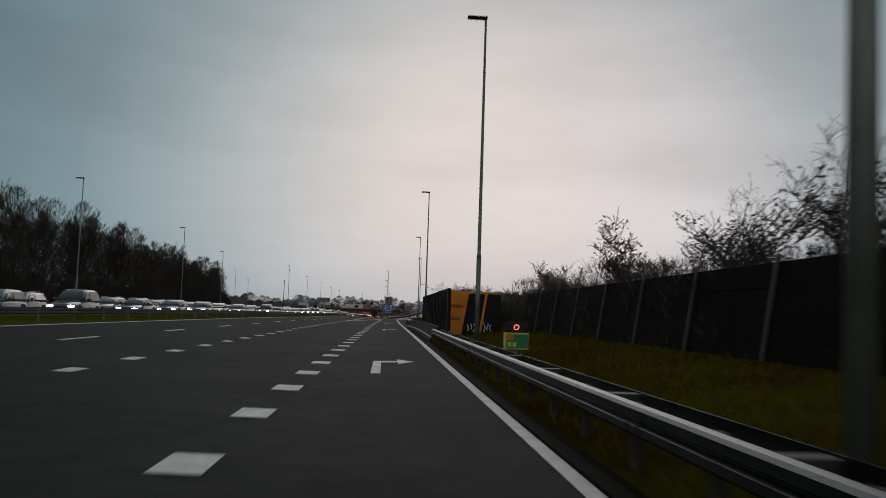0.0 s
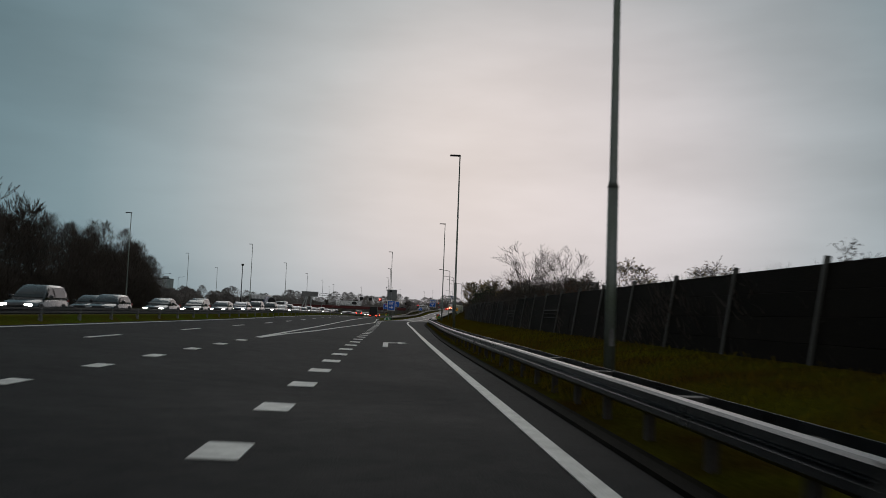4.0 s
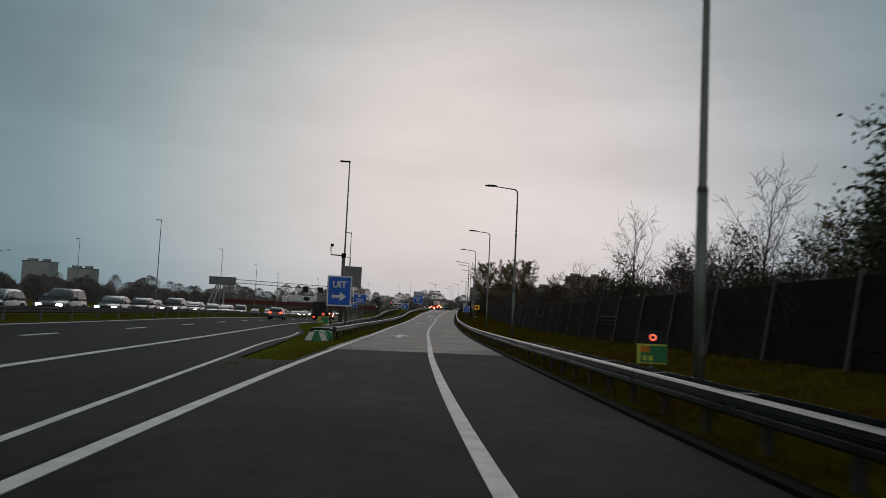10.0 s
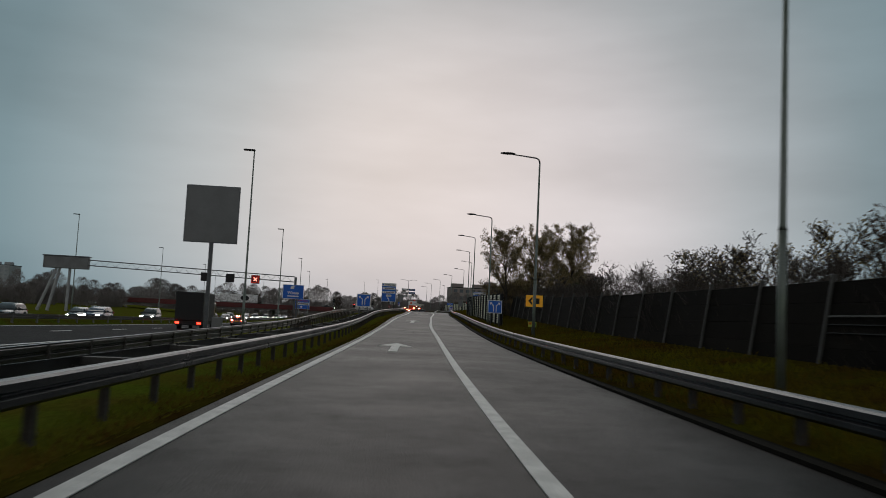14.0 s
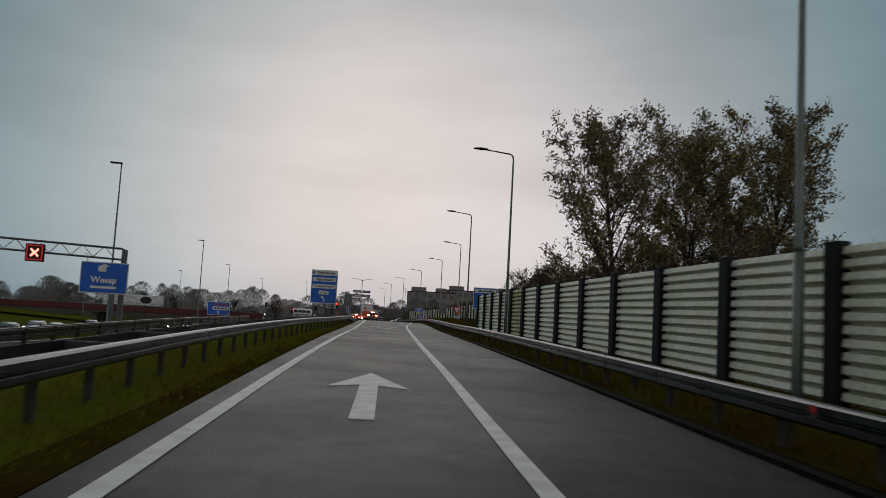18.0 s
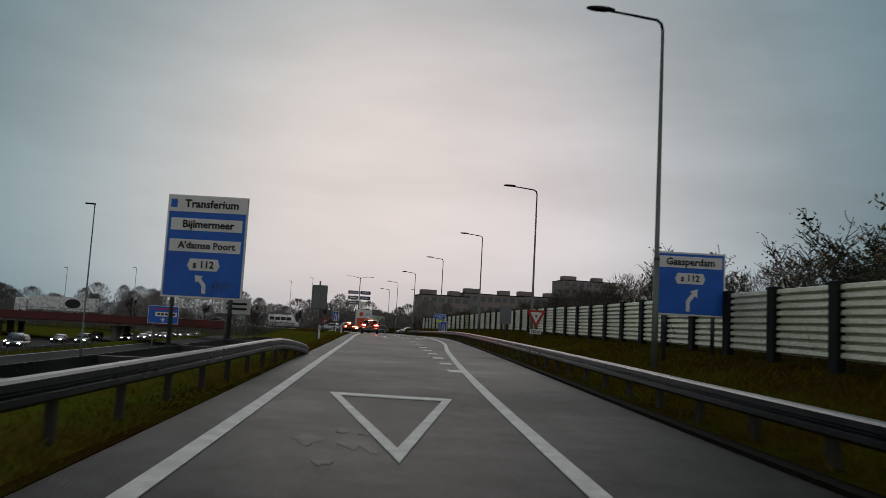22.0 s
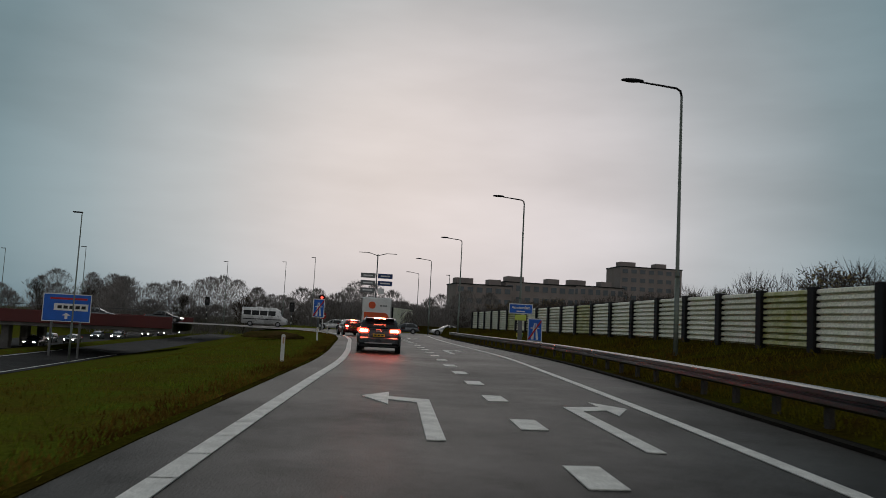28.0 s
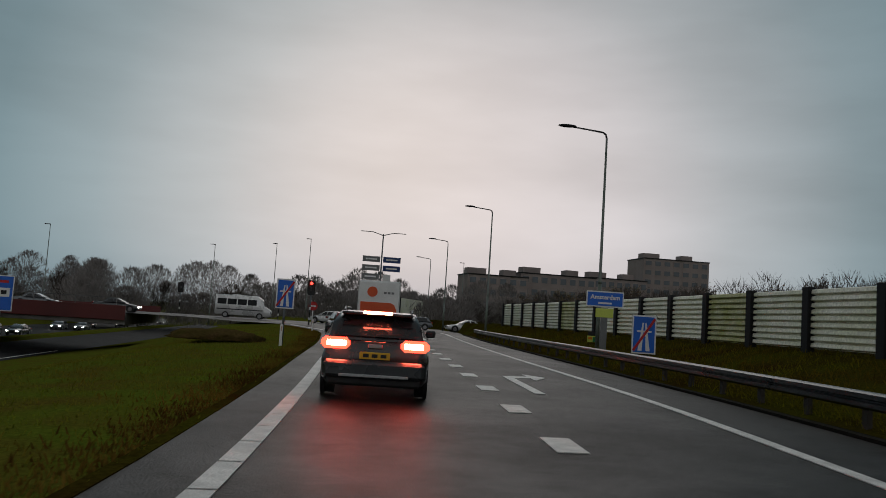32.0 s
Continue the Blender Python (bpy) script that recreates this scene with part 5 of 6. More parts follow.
    for k in range(3):
        part("plate_bar", box(-.15 + k * .15, -.072, .74, .1, .006, .06), BLACK, pl)
    if lit == "brake":
        part("high_brake_lamp", box(0, rt_ - .28, H - .03, .5, .08, .05, .01), BRAKE, car)
    if kind == "estate":
        for s in (-1, 1):
            part("roof_rail", tube([(s * .6, .55, H), (s * .6, .7, H + .05), (s * .6, 2.3, H + .05), (s * .6, 2.5, H)], [.018] * 4, 6), ZINC, car)
        part("badge", box(0, -.02, .9, .24, .03, .07, .01), RIM, car)
        part("roof_spoiler", box(0, .33, H - .05, 1.25, .3, .05, .02), paint, car)
    return car


def put(car, x, y, z, rz=0):
    car.matrix_basis = pose(x, y, z, 0, 0, rz)
    return car


P_BLACK, P_DARK = car_paint("black_car_paint", (0.02, 0.021, 0.024)), car_paint("graphite_car_paint", (0.05, 0.055, 0.06))
P_RED, P_SILVER = car_paint("dark_red_car_paint", (0.16, 0.015, 0.015)), car_paint("silver_car_paint", (0.15, 0.165, 0.18))
P_WHITE, P_BLUE = car_paint("white_car_paint", (0.72, 0.72, 0.72)), car_paint("navy_car_paint", (0.02, 0.035, 0.08))

estate = put(make_car("estate_car", "black estate car with bright brake lamps and yellow plate", P_BLACK, "estate", "brake"), 30.12, 481.4, ramp_z(483) + .02, -6)
put(make_car("red_hatchback", "dark red hatchback with lit tail lamps waiting in the queue", P_RED, "hatch", "brake"), 31.3, 523, 2.82, 8)
put(make_car("white_sedan", "white sedan crossing the junction", P_WHITE, "sedan", "none"), 48.5, 559, 2.85, 92)
put(make_car("silver_hatchback", "silver hatchback waiting beside the junction", P_SILVER, "hatch", "none"), 42.5, 561, 2.85, 84)
put(make_car("white_sedan", "white sedan on the viaduct", P_SILVER, "sedan", "none"), -3, 562, 2.8, -90)
put(make_car("dark_sedan", "dark sedan on the crossing road", P_DARK, "sedan", "head"), 6, 559, 2.8, -90)
put(make_car("white_hatchback", "white hatchback standing on the crossing road", P_WHITE, "hatch", "none"), 32.5, 563, 2.85, 60)

# main carriageway traffic
put(make_car("silver_hatchback", "silver hatchback with lit tail lamps on the motorway", P_SILVER, "hatch", "tail"), -7.7, 300, motor_h(-7.7, 300) + .03, -1)
put(make_car("grey_hatchback", "grey hatchback with lit tail lamps far ahead", P_DARK, "hatch", "brake"), -7.6 + shift(385), 385, motor_h(-4, 385) + .03, -1)


def box_truck(label, x, y, z, rz, wall_mat, lit, logo=False):
    t = thing("box_truck", label, "truck", pose(x, y, z, 0, 0, rz), group="trucks")
    part("box_body", box(0, 3.4, 2.1, 2.45, 6.6, 2.6, .05), wall_mat, t)
    part("rear_frame", box(0, .06, 2.1, 2.3, .08, 2.45, .02), BLACK if wall_mat is BLACK else WHITE, t)
    part("chassis", box(0, 3.8, .65, 2.2, 7.4, .3, .03), BLACK, t)
    part("cab", box(0, 7.7, 1.6, 2.3, 1.7, 2.1, .15), P_WHITE if logo else P_DARK, t)
    part("under_run_bar", box(0, .05, .5, 2.2, .1, .16, .02), BLACK, t)
    for s in (-1, 1):
        for wy in (1.4, 7.4):
            wheel(t, s * 1.0, wy, .48, .3)
        part("tail_lamp", box(s * .95, -.02, .62, .34, .08, .16, .02), lit, t)
    if logo:
        part("orange_tail_board", prism([(-1.05, .95), (1.05, .95), (1.05, 1.75), (.9, 2.05), (.7, 2.15), (-1.05, 2.15)], -.02, .012), ORANGE_TRUCK, t)
        bm = bmesh.new()
        bmesh.ops.create_cone(bm, cap_ends=True, segments=24, radius1=.3, radius2=.3, depth=.02, matrix=pose(-.4, .005, 2.75, 90, 0, 0))
        part("round_emblem", bm, ORANGE_TRUCK, t)
        for k in range(3):
            part("text_bar", box(.35 + k * .22, .005, 2.72, .16, .02, .12), SIGNBACK, t)
    return t


ORANGE_TRUCK = material("orange_truck_panel", (0.75, 0.10, 0.02), 0.45, var=0.15, scale=0.8, bump=0, stain=0.15)
box_truck("white box truck with orange tail board waiting at the lights", 32.7, 515, 2.82, -4, P_WHITE, BRAKE, True)
box_truck("white box truck in the oncoming queue", -23.3, 238, motor_h(-23.3, 238) + .03, 180, P_WHITE, REDSIGN)
box_truck("dark box truck with lit tail lamps on the motorway", -7.6 + shift(352), 352, motor_h(-4, 352) + .03, -1, BLACK, TAIL)


def minibus(label, x, y, z, rz):
    t = thing("minibus", label, "minibus", pose(x, y, z, 0, 0, rz))
    secs = [ring(0, .93, .45, 2.45), ring(.1, .98, .35, 2.6), ring(4.6, .98, .32, 2.62), ring(5.2, .97, .32, 2.3), ring(5.5, .95, .32, 1.45), ring(6.1, .85, .35, 1.15), ring(6.25, .7, .45, 1.0)]
    part("body", loft(secs), P_WHITE, t, smooth=True)
    for s in (-1, 1):
        for k in range(4):
            part("side_window", box(s * .965, .75 + k * 1.12, 1.85, .05, 1.0, .65, .02), CARGLASS, t)
        part("trim_stripe", box(s * .985, 2.8, 1.0, .03, 5.2, .1), BLACK, t)
        for wy in (1.2, 5.0):
            wheel(t, s * .86, wy, .36, .24)
        part("head_lamp", box(s * .65, 6.2, .85, .3, .1, .2, .03), RIM, t)
    part("windscreen", prism([(-.8, 0), (.8, 0), (.75, .75), (-.75, .75)], 0, .03), CARGLASS, t).matrix_basis = pose(0, 5.48, 1.5, 22, 0, 0)
    part("roof_hatch", box(0, 2.2, 2.66, .7, .9, .08, .02), WHITE, t)
    return t


minibus("white minibus with dark side windows crossing the junction", 18.0, 563.5, 2.82, -92)
lorry = thing("articulated_lorry", "white lorry with a dark oval emblem on the viaduct", "truck", pose(-22, 566, 2.7))
part("trailer", box(0, 0, 2.5, 12.5, 2.5, 2.7, .05), P_WHITE, lorry)
part("tractor", box(-7.6, 0, 1.9, 2.2, 2.4, 2.9, .15), P_WHITE, lorry)
bm = bmesh.new()
bmesh.ops.create_cone(bm, cap_ends=True, segments=24, radius1=.9, radius2=.9, depth=.02, matrix=pose(2, -1.27, 2.6, 90, 0, 0) @ Matrix.Diagonal((1.6, 1, 1, 1)))
part("oval_emblem", bm, BLACK, lorry)
for wx in (-7.5, -4, 2.5, 4, 5.3):
    bm = bmesh.new()
    bmesh.ops.create_cone(bm, cap_ends=True, segments=16, radius1=.5, radius2=.5, depth=.3, matrix=pose(wx, -1.1, .5, 90, 0, 0))
    part("wheel", bm, TYRE, lorry)

# queue of oncoming cars with headlamps on
protos = []
for nm, lb, pt, kd in (("silver_hatchback", "silver hatchback with headlamps on in the oncoming queue", P_SILVER, "hatch"), ("dark_sedan", "dark sedan with headlamps on in the oncoming queue", P_DARK, "sedan"),
                       ("grey_mpv", "grey people carrier with headlamps on in the oncoming queue", P_DARK, "mpv"), ("navy_estate", "navy estate car with headlamps on in the oncoming queue", P_BLUE, "estate"),
                       ("grey_hatchback", "grey hatchback in the oncoming queue", P_DARK, "hatch"), ("silver_estate", "silver estate car in the oncoming queue", P_SILVER, "estate")):
    protos.append(make_car(nm, lb, pt, kd, "head" if len(protos) < 4 else "none"))
used = set()
rnd_cars = random.Random(7)
for lane, off in enumerate((4.6, 8.2)):
    y = 34 + lane * 5
    while y < 680:
        x = median(y) - off
        k = rnd_cars.randrange(6) if y < 380 else rnd_cars.randrange(4)
        m = pose(x, y, motor_h(x, y) + .02, 0, 0, 180 + rnd_cars.uniform(-1, 1))
        if k in used:
            dup(protos[k], m)
        else:
            protos[k].matrix_basis = m
            used.add(k)
        y += rnd_cars.uniform(7.5 + 2 * lane, 13 + 5 * lane) if y < 320 else rnd_cars.uniform(14, 34)
van = thing("white_van", "white delivery van in the oncoming queue", "van", pose(median(250) - 9, 250, motor_h(-25, 250) + .02, 0, 0, 180))
part("body", loft([ring(0, .95, .4, 2.3), ring(.1, 1.0, .3, 2.5), ring(3.6, 1.0, .3, 2.5), ring(4.3, .98, .3, 1.6), ring(5.2, .9, .3, 1.15), ring(5.3, .8, .4, 1.0)]), P_WHITE, van, smooth=True)
for s in (-1, 1):
    for wy in (1.0, 4.3):
        wheel(van, s * .88, wy, .36, .24)
    part("head_lamp", box(s * .65, 5.25, .85, .3, .1, .2, .03), HEAD, van)
part("windscreen", prism([(-.8, 0), (.8, 0), (.75, .8), (-.75, .8)], 0, .03), CARGLASS, van).matrix_basis = pose(0, 4.33, 1.62, 28, 0, 0)

# ---- trees and shrubs ----
def grow(rng, height, spread, levels, twigs, radius, upright=0.5, first=0.25, fan=5):
    """Branch paths of a bare tree: list of (points, radii, level)."""
    out = []

    def branch(p, d, length, r, lev):
        pts, rad = [p.copy()], [r]
        n = 4 if lev == 0 else 3
        q = p.copy()
        dd = d.copy()
        for i in range(n):
            dd = (dd + Vector((rng.uniform(-1, 1), rng.uniform(-1, 1), rng.uniform(-.3, .6))) * (.12 if lev == 0 else .28) + Vector((0, 0, upright * .12))).normalized()
            q = q + dd * length / n
            pts.append(q.copy())
            rad.append(r * (1 - .75 * (i + 1) / n) + .004)
        out.append((pts, rad, lev))
        if lev < levels:
            kids = twigs[lev]
            for k in range(kids):
                s = rng.uniform(first if lev == 0 else .25, 1.0)
                i = min(int(s * n), n - 1)
                base = pts[i].lerp(pts[i + 1], s * n - i)
                az = rng.uniform(0, 2 * math.pi)
                side = Vector((math.cos(az), math.sin(az), rng.uniform(-.1, .5)))
                nd = (dd * upright + side * spread).normalized()
                branch(base, nd, length * rng.uniform(.38, .62) * (1.15 - .4 * s), max(rad[i] * .5, .006), lev + 1)
    branch(Vector((0, 0, -.3)), Vector((0, 0, 1)), height * .82, radius, 0)
    return out


def fork(rng, height, width, stems, limbs, subs, twigs, radius, first=.2, low=20, high=68, lean=.12, sprays=0):
    """Limb paths of a spreading tree: stems, long limbs along them, side branches and twigs filling a dome."""
    out = []

    def path(p, d, length, n, r, up, wob, lev):
        pts, rad, dd, q = [p.copy()], [r], d.normalized(), p.copy()
        for i in range(n):
            dd = (dd + Vector((rng.gauss(0, wob), rng.gauss(0, wob), rng.gauss(0, wob * .6) + up / n))).normalized()
            q = q + dd * (length / n)
            pts.append(q.copy())
            rad.append(max(r * (1 - .85 * (i + 1) / n), .005))
        out.append((pts, rad, lev))
        return pts, rad

    def along(pts, u):
        k = u * (len(pts) - 1)
        i = min(int(k), len(pts) - 2)
        return pts[i].lerp(pts[i + 1], k - i), (pts[i + 1] - pts[i]).normalized(), i

    def aside(d, angle):
        a = d.cross(Vector((rng.gauss(0, 1), rng.gauss(0, 1), rng.gauss(0, 1)))).normalized()
        return (d * math.cos(angle) + a * math.sin(angle)).normalized()
    for st in range(stems):
        az0 = st * 6.283 / stems + rng.uniform(-.4, .4)
        tilt = lean * (1.6 if stems > 1 else .4)
        sh = height * (1 if st == 0 else rng.uniform(.82, .97))
        trunk, trad = path(Vector((0, 0, -.4)) + Vector((math.cos(az0), math.sin(az0), 0)) * (.12 * (stems > 1)), Vector((math.cos(az0) * tilt, math.sin(az0) * tilt, 1)), sh * .94, 7, radius * (1 if st == 0 else .8), .35, .06, 0)
        for k in range(limbs):
            u = first + (.95 - first) * (k + rng.uniform(.1, .9)) / limbs
            base, _, i = along(trunk, u)
            az = az0 + k * 2.4 + rng.uniform(-.5, .5)
            el_ = radians(low + (high - low) * u + rng.uniform(-9, 9))
            reach = width * math.sqrt(max(.08, 1 - ((u - .38) / .68) ** 2)) * rng.uniform(.75, 1.1)
            lp, lr = path(base, Vector((math.cos(az) * math.cos(el_), math.sin(az) * math.cos(el_), math.sin(el_))), reach / max(math.cos(el_), .55), 6, max(trad[i] * .5, .018), .3, .055, 1)
            for j in range(subs):
                v = .18 + .8 * (j + rng.random()) / subs
                b2, d2, i2 = along(lp, v)
                sp, sr = path(b2, aside(d2, rng.uniform(.5, .95)), reach * (.55 - .33 * v) * rng.uniform(.7, 1.3), 4, max(lr[i2] * .55, .010), .3, .12, 2)
                for w in range(twigs):
                    b3, d3, i3 = along(sp, .15 + .85 * (w + rng.random()) / twigs)
                    tp, tr = path(b3, aside(d3, rng.uniform(.4, .9)), rng.uniform(.35, .9), 3, .007, .2, .12, 3)
                    for q in range(sprays):
                        b4, d4, _ = along(tp, rng.uniform(.2, .95))
                        path(b4, aside(d4, rng.uniform(.4, .8)), rng.uniform(.15, .4), 2, .005, .1, .1, 3)
    return out


def dome_tree(name, label, seed, height, width, stems, limbs, subs, twigs, radius, leaves=0, leaf_mat=None, leaf_size=.09, group="", leaf_spread=.25, twig_r=.009, **shape):
    rng = random.Random(seed)
    paths = fork(rng, height, width, stems, limbs, subs, twigs, radius, **shape)
    t = thing(name, label, "tree", group=group)
    mesh_ob("trunk", *limb_mesh(paths, 0, 1, 6), BARK, t, smooth=True)
    mesh_ob("branchwork", *limb_mesh([(p, [max(x, twig_r) for x in r], l) for p, r, l in paths], 2, 9, 3), TWIG, t)
    if leaves:
        mesh_ob("crown", *leaf_mesh(rng, paths, 2, leaves, leaf_size, leaf_spread), leaf_mat, t)
    return t


def limb_mesh(paths, lo, hi, sides):
    V, F = [], []
    for pts, rad, lev in paths:
        if not lo <= lev <= hi:
            continue
        b0 = len(V)
        for i, p in enumerate(pts):
            t = (pts[min(i + 1, len(pts) - 1)] - pts[max(i - 1, 0)]).normalized()
            a = t.cross(Vector((0, 1, 0) if abs(t.y) < .9 else (1, 0, 0))).normalized()
            b = t.cross(a)
            for k in range(sides):
                c, s = math.cos(2 * math.pi * k / sides), math.sin(2 * math.pi * k / sides)
                V.append(p + rad[i] * (c * a + s * b))
        for i in range(len(pts) - 1):
            for k in range(sides):
                F.append((b0 + i * sides + k, b0 + i * sides + (k + 1) % sides, b0 + (i + 1) * sides + (k + 1) % sides, b0 + (i + 1) * sides + k))
    return V, F


def leaf_mesh(rng, paths, lev, count, size, spread=.3):
    V, F = [], []
    tips = [(pts, rad) for pts, rad, l in paths if l >= lev]
    for _ in range(count):
        pts, rad = rng.choice(tips)
        i = rng.randrange(len(pts) - 1)
        p = pts[i].lerp(pts[i + 1], rng.random()) + Vector((rng.uniform(-1, 1), rng.uniform(-1, 1), rng.uniform(-1, 1))) * spread
        a = Vector((rng.uniform(-1, 1), rng.uniform(-1, 1), rng.uniform(-1, 1))).normalized()
        b = a.cross(Vector((rng.uniform(-1, 1), rng.uniform(-1, 1), rng.uniform(-1, 1)))).normalized()
        s = size * rng.uniform(.6, 1.3)
        n = len(V)
        V += [p - a * s, p + b * s * .45, p + a * s, p - b * s * .45]
        F.append((n, n + 1, n + 2, n + 3))
    return V, F


def tree(name, label, seed, height, spread=.8, twigs=(9, 6, 4), radius=.16, upright=.5, first=.25, leaves=0, leaf_mat=None, leaf_size=.09, group="", category="tree", leaf_spread=.25, twig_r=1.0):
    rng = random.Random(seed)
    paths = grow(rng, height, spread, len(twigs), twigs, radius, upright, first)
    t = thing(name, label, category, group=group)
    mesh_ob("trunk", *limb_mesh(paths, 0, 1, 6), BARK, t, smooth=True)
    mesh_ob("branchwork", *limb_mesh([(p, [max(x, .010 * twig_r) for x in r], l) for p, r, l in paths], 2, 9, 3), TWIG, t)
    if leaves:
        mesh_ob("crown", *leaf_mesh(rng, paths, 1, leaves, leaf_size, leaf_spread), leaf_mat, t)
    return t


rng = random.Random(3)
bare = dome_tree("bare_tree", "bare spreading tree with fine twigs behind the noise wall", 11, 6.6, 3.4, 1, 15, 9, 5, .15, group="bare trees", first=.12, low=12, high=64, sprays=1)
bare.matrix_basis = pose(11.6, 146.6, .5) @ Matrix.Diagonal((1, 1, .76, 1))
b2 = dome_tree("bare_tree", "bare twin-stemmed tree with fine twigs behind the noise wall", 12, 7.4, 2.9, 2, 11, 8, 5, .13, group="bare trees", first=.2, low=15, high=74, sprays=1)
b2.matrix_basis = pose(13.9, 150.5, .5) @ Matrix.Diagonal((1, 1, .74, 1))

# left wood: dense bare trees behind the oncoming carriageway
woods = [tree("woodland_tree", "dense bare woodland tree on the far embankment", 20 + i, 11.5, .72, (18, 9, 4), .14, .9, .04, leaves=(900 if i == 3 else 0), leaf_mat=LEAF_RUST, leaf_size=.10, group="far woodland", leaf_spread=.5, twig_r=2.6) for i in range(4)]
placed = set()


def plant(proto, x, y, z, s=1.0, sz=None):
    m = pose(x, y, z, 0, 0, rng.uniform(0, 360)) @ Matrix.Diagonal((s, s, sz or s, 1))
    if proto.name in placed:
        c = dup(proto, m)
        c.matrix_basis = m
        return c
    placed.add(proto.name)
    proto.matrix_basis = m
    return proto


def thicket(name, label, crowns, per, seed, mat=TWIG, w=(.02, .05), length=(.7, 1.9)):
    """Many fine upright twigs filling overlapping crowns (x, y, z, radius, height)."""
    r = np.random.RandomState(seed)
    rows = []
    for cx, cy, cz, rad, h in crowns:
        n = int(per * r.uniform(.7, 1.3))
        az, rr, u = r.uniform(0, 6.283, n), np.sqrt(r.uniform(0, 1, n)), r.uniform(0, 1, n) ** .8
        fall = np.sqrt(np.clip(1 - (np.maximum(u - .35, 0) / .65) ** 2, 0.02, 1))
        foot = np.stack((cx + np.cos(az) * rr * rad * fall, cy + np.sin(az) * rr * rad * fall, cz + u * h), 1)
        ln, wd, wa = r.uniform(*length, n)[:, None], r.uniform(*w, n)[:, None], r.uniform(0, 6.283, n)
        way = np.stack((np.cos(az) * rr * .45 + r.normal(0, .3, n), np.sin(az) * rr * .45 + r.normal(0, .3, n), np.full(n, .6) - r.uniform(0, .35, n)), 1)
        side = np.stack((np.cos(wa), np.sin(wa), np.zeros(n)), 1) * wd
        low = foot - np.array((0, 0, .4)) * ln
        rows.append(np.stack((low - side, low + side, foot + way * ln), 1))
    V = np.concatenate(rows).reshape(-1, 3)
    me = bpy.data.meshes.new(name)
    me.from_pydata(V, [], np.arange(len(V)).reshape(-1, 3))
    me.materials.append(mat)
    return tagged(new(name, me), label, "woodland", kind="stuff")


wood_rng = random.Random(17)
crowns = []
y = 10
while y < 345:
    s = 1.25 if y < 170 else 1.1 if y < 235 else 1.0 if y < 318 else .55
    for col in range(3):
        crowns.append((-49 - max(0, y - 240) * .24 - col * 5 + wood_rng.uniform(-1.5, 1.5), y + wood_rng.uniform(-2, 2), .4, wood_rng.uniform(2.2, 3.4), s * wood_rng.uniform(10, 13.5)))
    crowns.append((-46.5 - max(0, y - 240) * .24, y + 1, .4, 2.0, wood_rng.uniform(3, 6)))
    y += 3.6
thicket("embankment_wood", "dense dark bare wood on the far embankment", crowns, 900, 31, mat=WOOD_TWIG, w=(.025, .06), length=(.6, 1.4))
for i in range(12):
    plant(rng.choice(woods), -47.5 + rng.uniform(-1, 1), 20 + i * 16, .5, rng.uniform(.95, 1.25))
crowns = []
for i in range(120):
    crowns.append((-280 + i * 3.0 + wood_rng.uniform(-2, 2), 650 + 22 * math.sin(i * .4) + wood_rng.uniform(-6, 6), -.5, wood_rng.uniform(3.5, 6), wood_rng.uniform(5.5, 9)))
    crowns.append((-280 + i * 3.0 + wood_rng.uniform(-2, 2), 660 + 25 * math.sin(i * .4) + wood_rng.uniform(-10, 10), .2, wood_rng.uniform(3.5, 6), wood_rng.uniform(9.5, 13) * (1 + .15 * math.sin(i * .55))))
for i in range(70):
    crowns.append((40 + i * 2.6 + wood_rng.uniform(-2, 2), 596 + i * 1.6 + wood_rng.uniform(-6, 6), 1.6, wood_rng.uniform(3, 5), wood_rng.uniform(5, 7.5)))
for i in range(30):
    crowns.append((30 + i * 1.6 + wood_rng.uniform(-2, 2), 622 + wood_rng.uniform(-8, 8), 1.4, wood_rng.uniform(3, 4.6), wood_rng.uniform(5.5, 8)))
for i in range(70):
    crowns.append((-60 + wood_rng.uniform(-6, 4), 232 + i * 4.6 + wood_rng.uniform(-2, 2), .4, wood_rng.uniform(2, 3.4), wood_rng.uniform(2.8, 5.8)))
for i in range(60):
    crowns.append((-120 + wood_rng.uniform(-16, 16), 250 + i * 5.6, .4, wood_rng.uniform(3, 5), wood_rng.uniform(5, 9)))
thicket("distant_wood", "bare woodland round the junction, distance haze put into its grey", crowns, 1500, 32, mat=HAZED_TWIG, w=(.05, .11), length=(.5, 1.2))
for i in range(12):
    plant(rng.choice(woods), -60 + i * 14 + rng.uniform(-4, 4), 640 + rng.uniform(-8, 8), .3, rng.uniform(.6, .75))
crowns = []
y = -30
while y < 372:
    low = 64 < y < 140
    x = wall_x(y)
    for q in range(2):
        crowns.append((x + 1.6 + q * 2.4 + wood_rng.uniform(-.6, .6), y + wood_rng.uniform(-1, 1), ramp_z(y) + .4, wood_rng.uniform(1.2, 1.9), wood_rng.uniform(1.9, 2.7) if low else wood_rng.uniform(2.6, 4.2)))
    y += 2.3
y = 374
while y < 545:
    x = rail_r(y) + 5.2 if y < 402 else fence_far(y) + 1.9
    for q in range(2):
        crowns.append((x + q * 2.6 + wood_rng.uniform(-.5, .5), y + wood_rng.uniform(-1, 1), ramp_z(y) + .5, wood_rng.uniform(1.2, 1.9), (wood_rng.uniform(3.0, 4.4) if 425 < y < 470 else wood_rng.uniform(2.5, 3.4)) + q * .6))
    y += 2.3
thicket("wall_thicket", "tangle of brown twigs behind the noise walls", crowns, 420, 33, w=(.010, .024), length=(.3, .8))

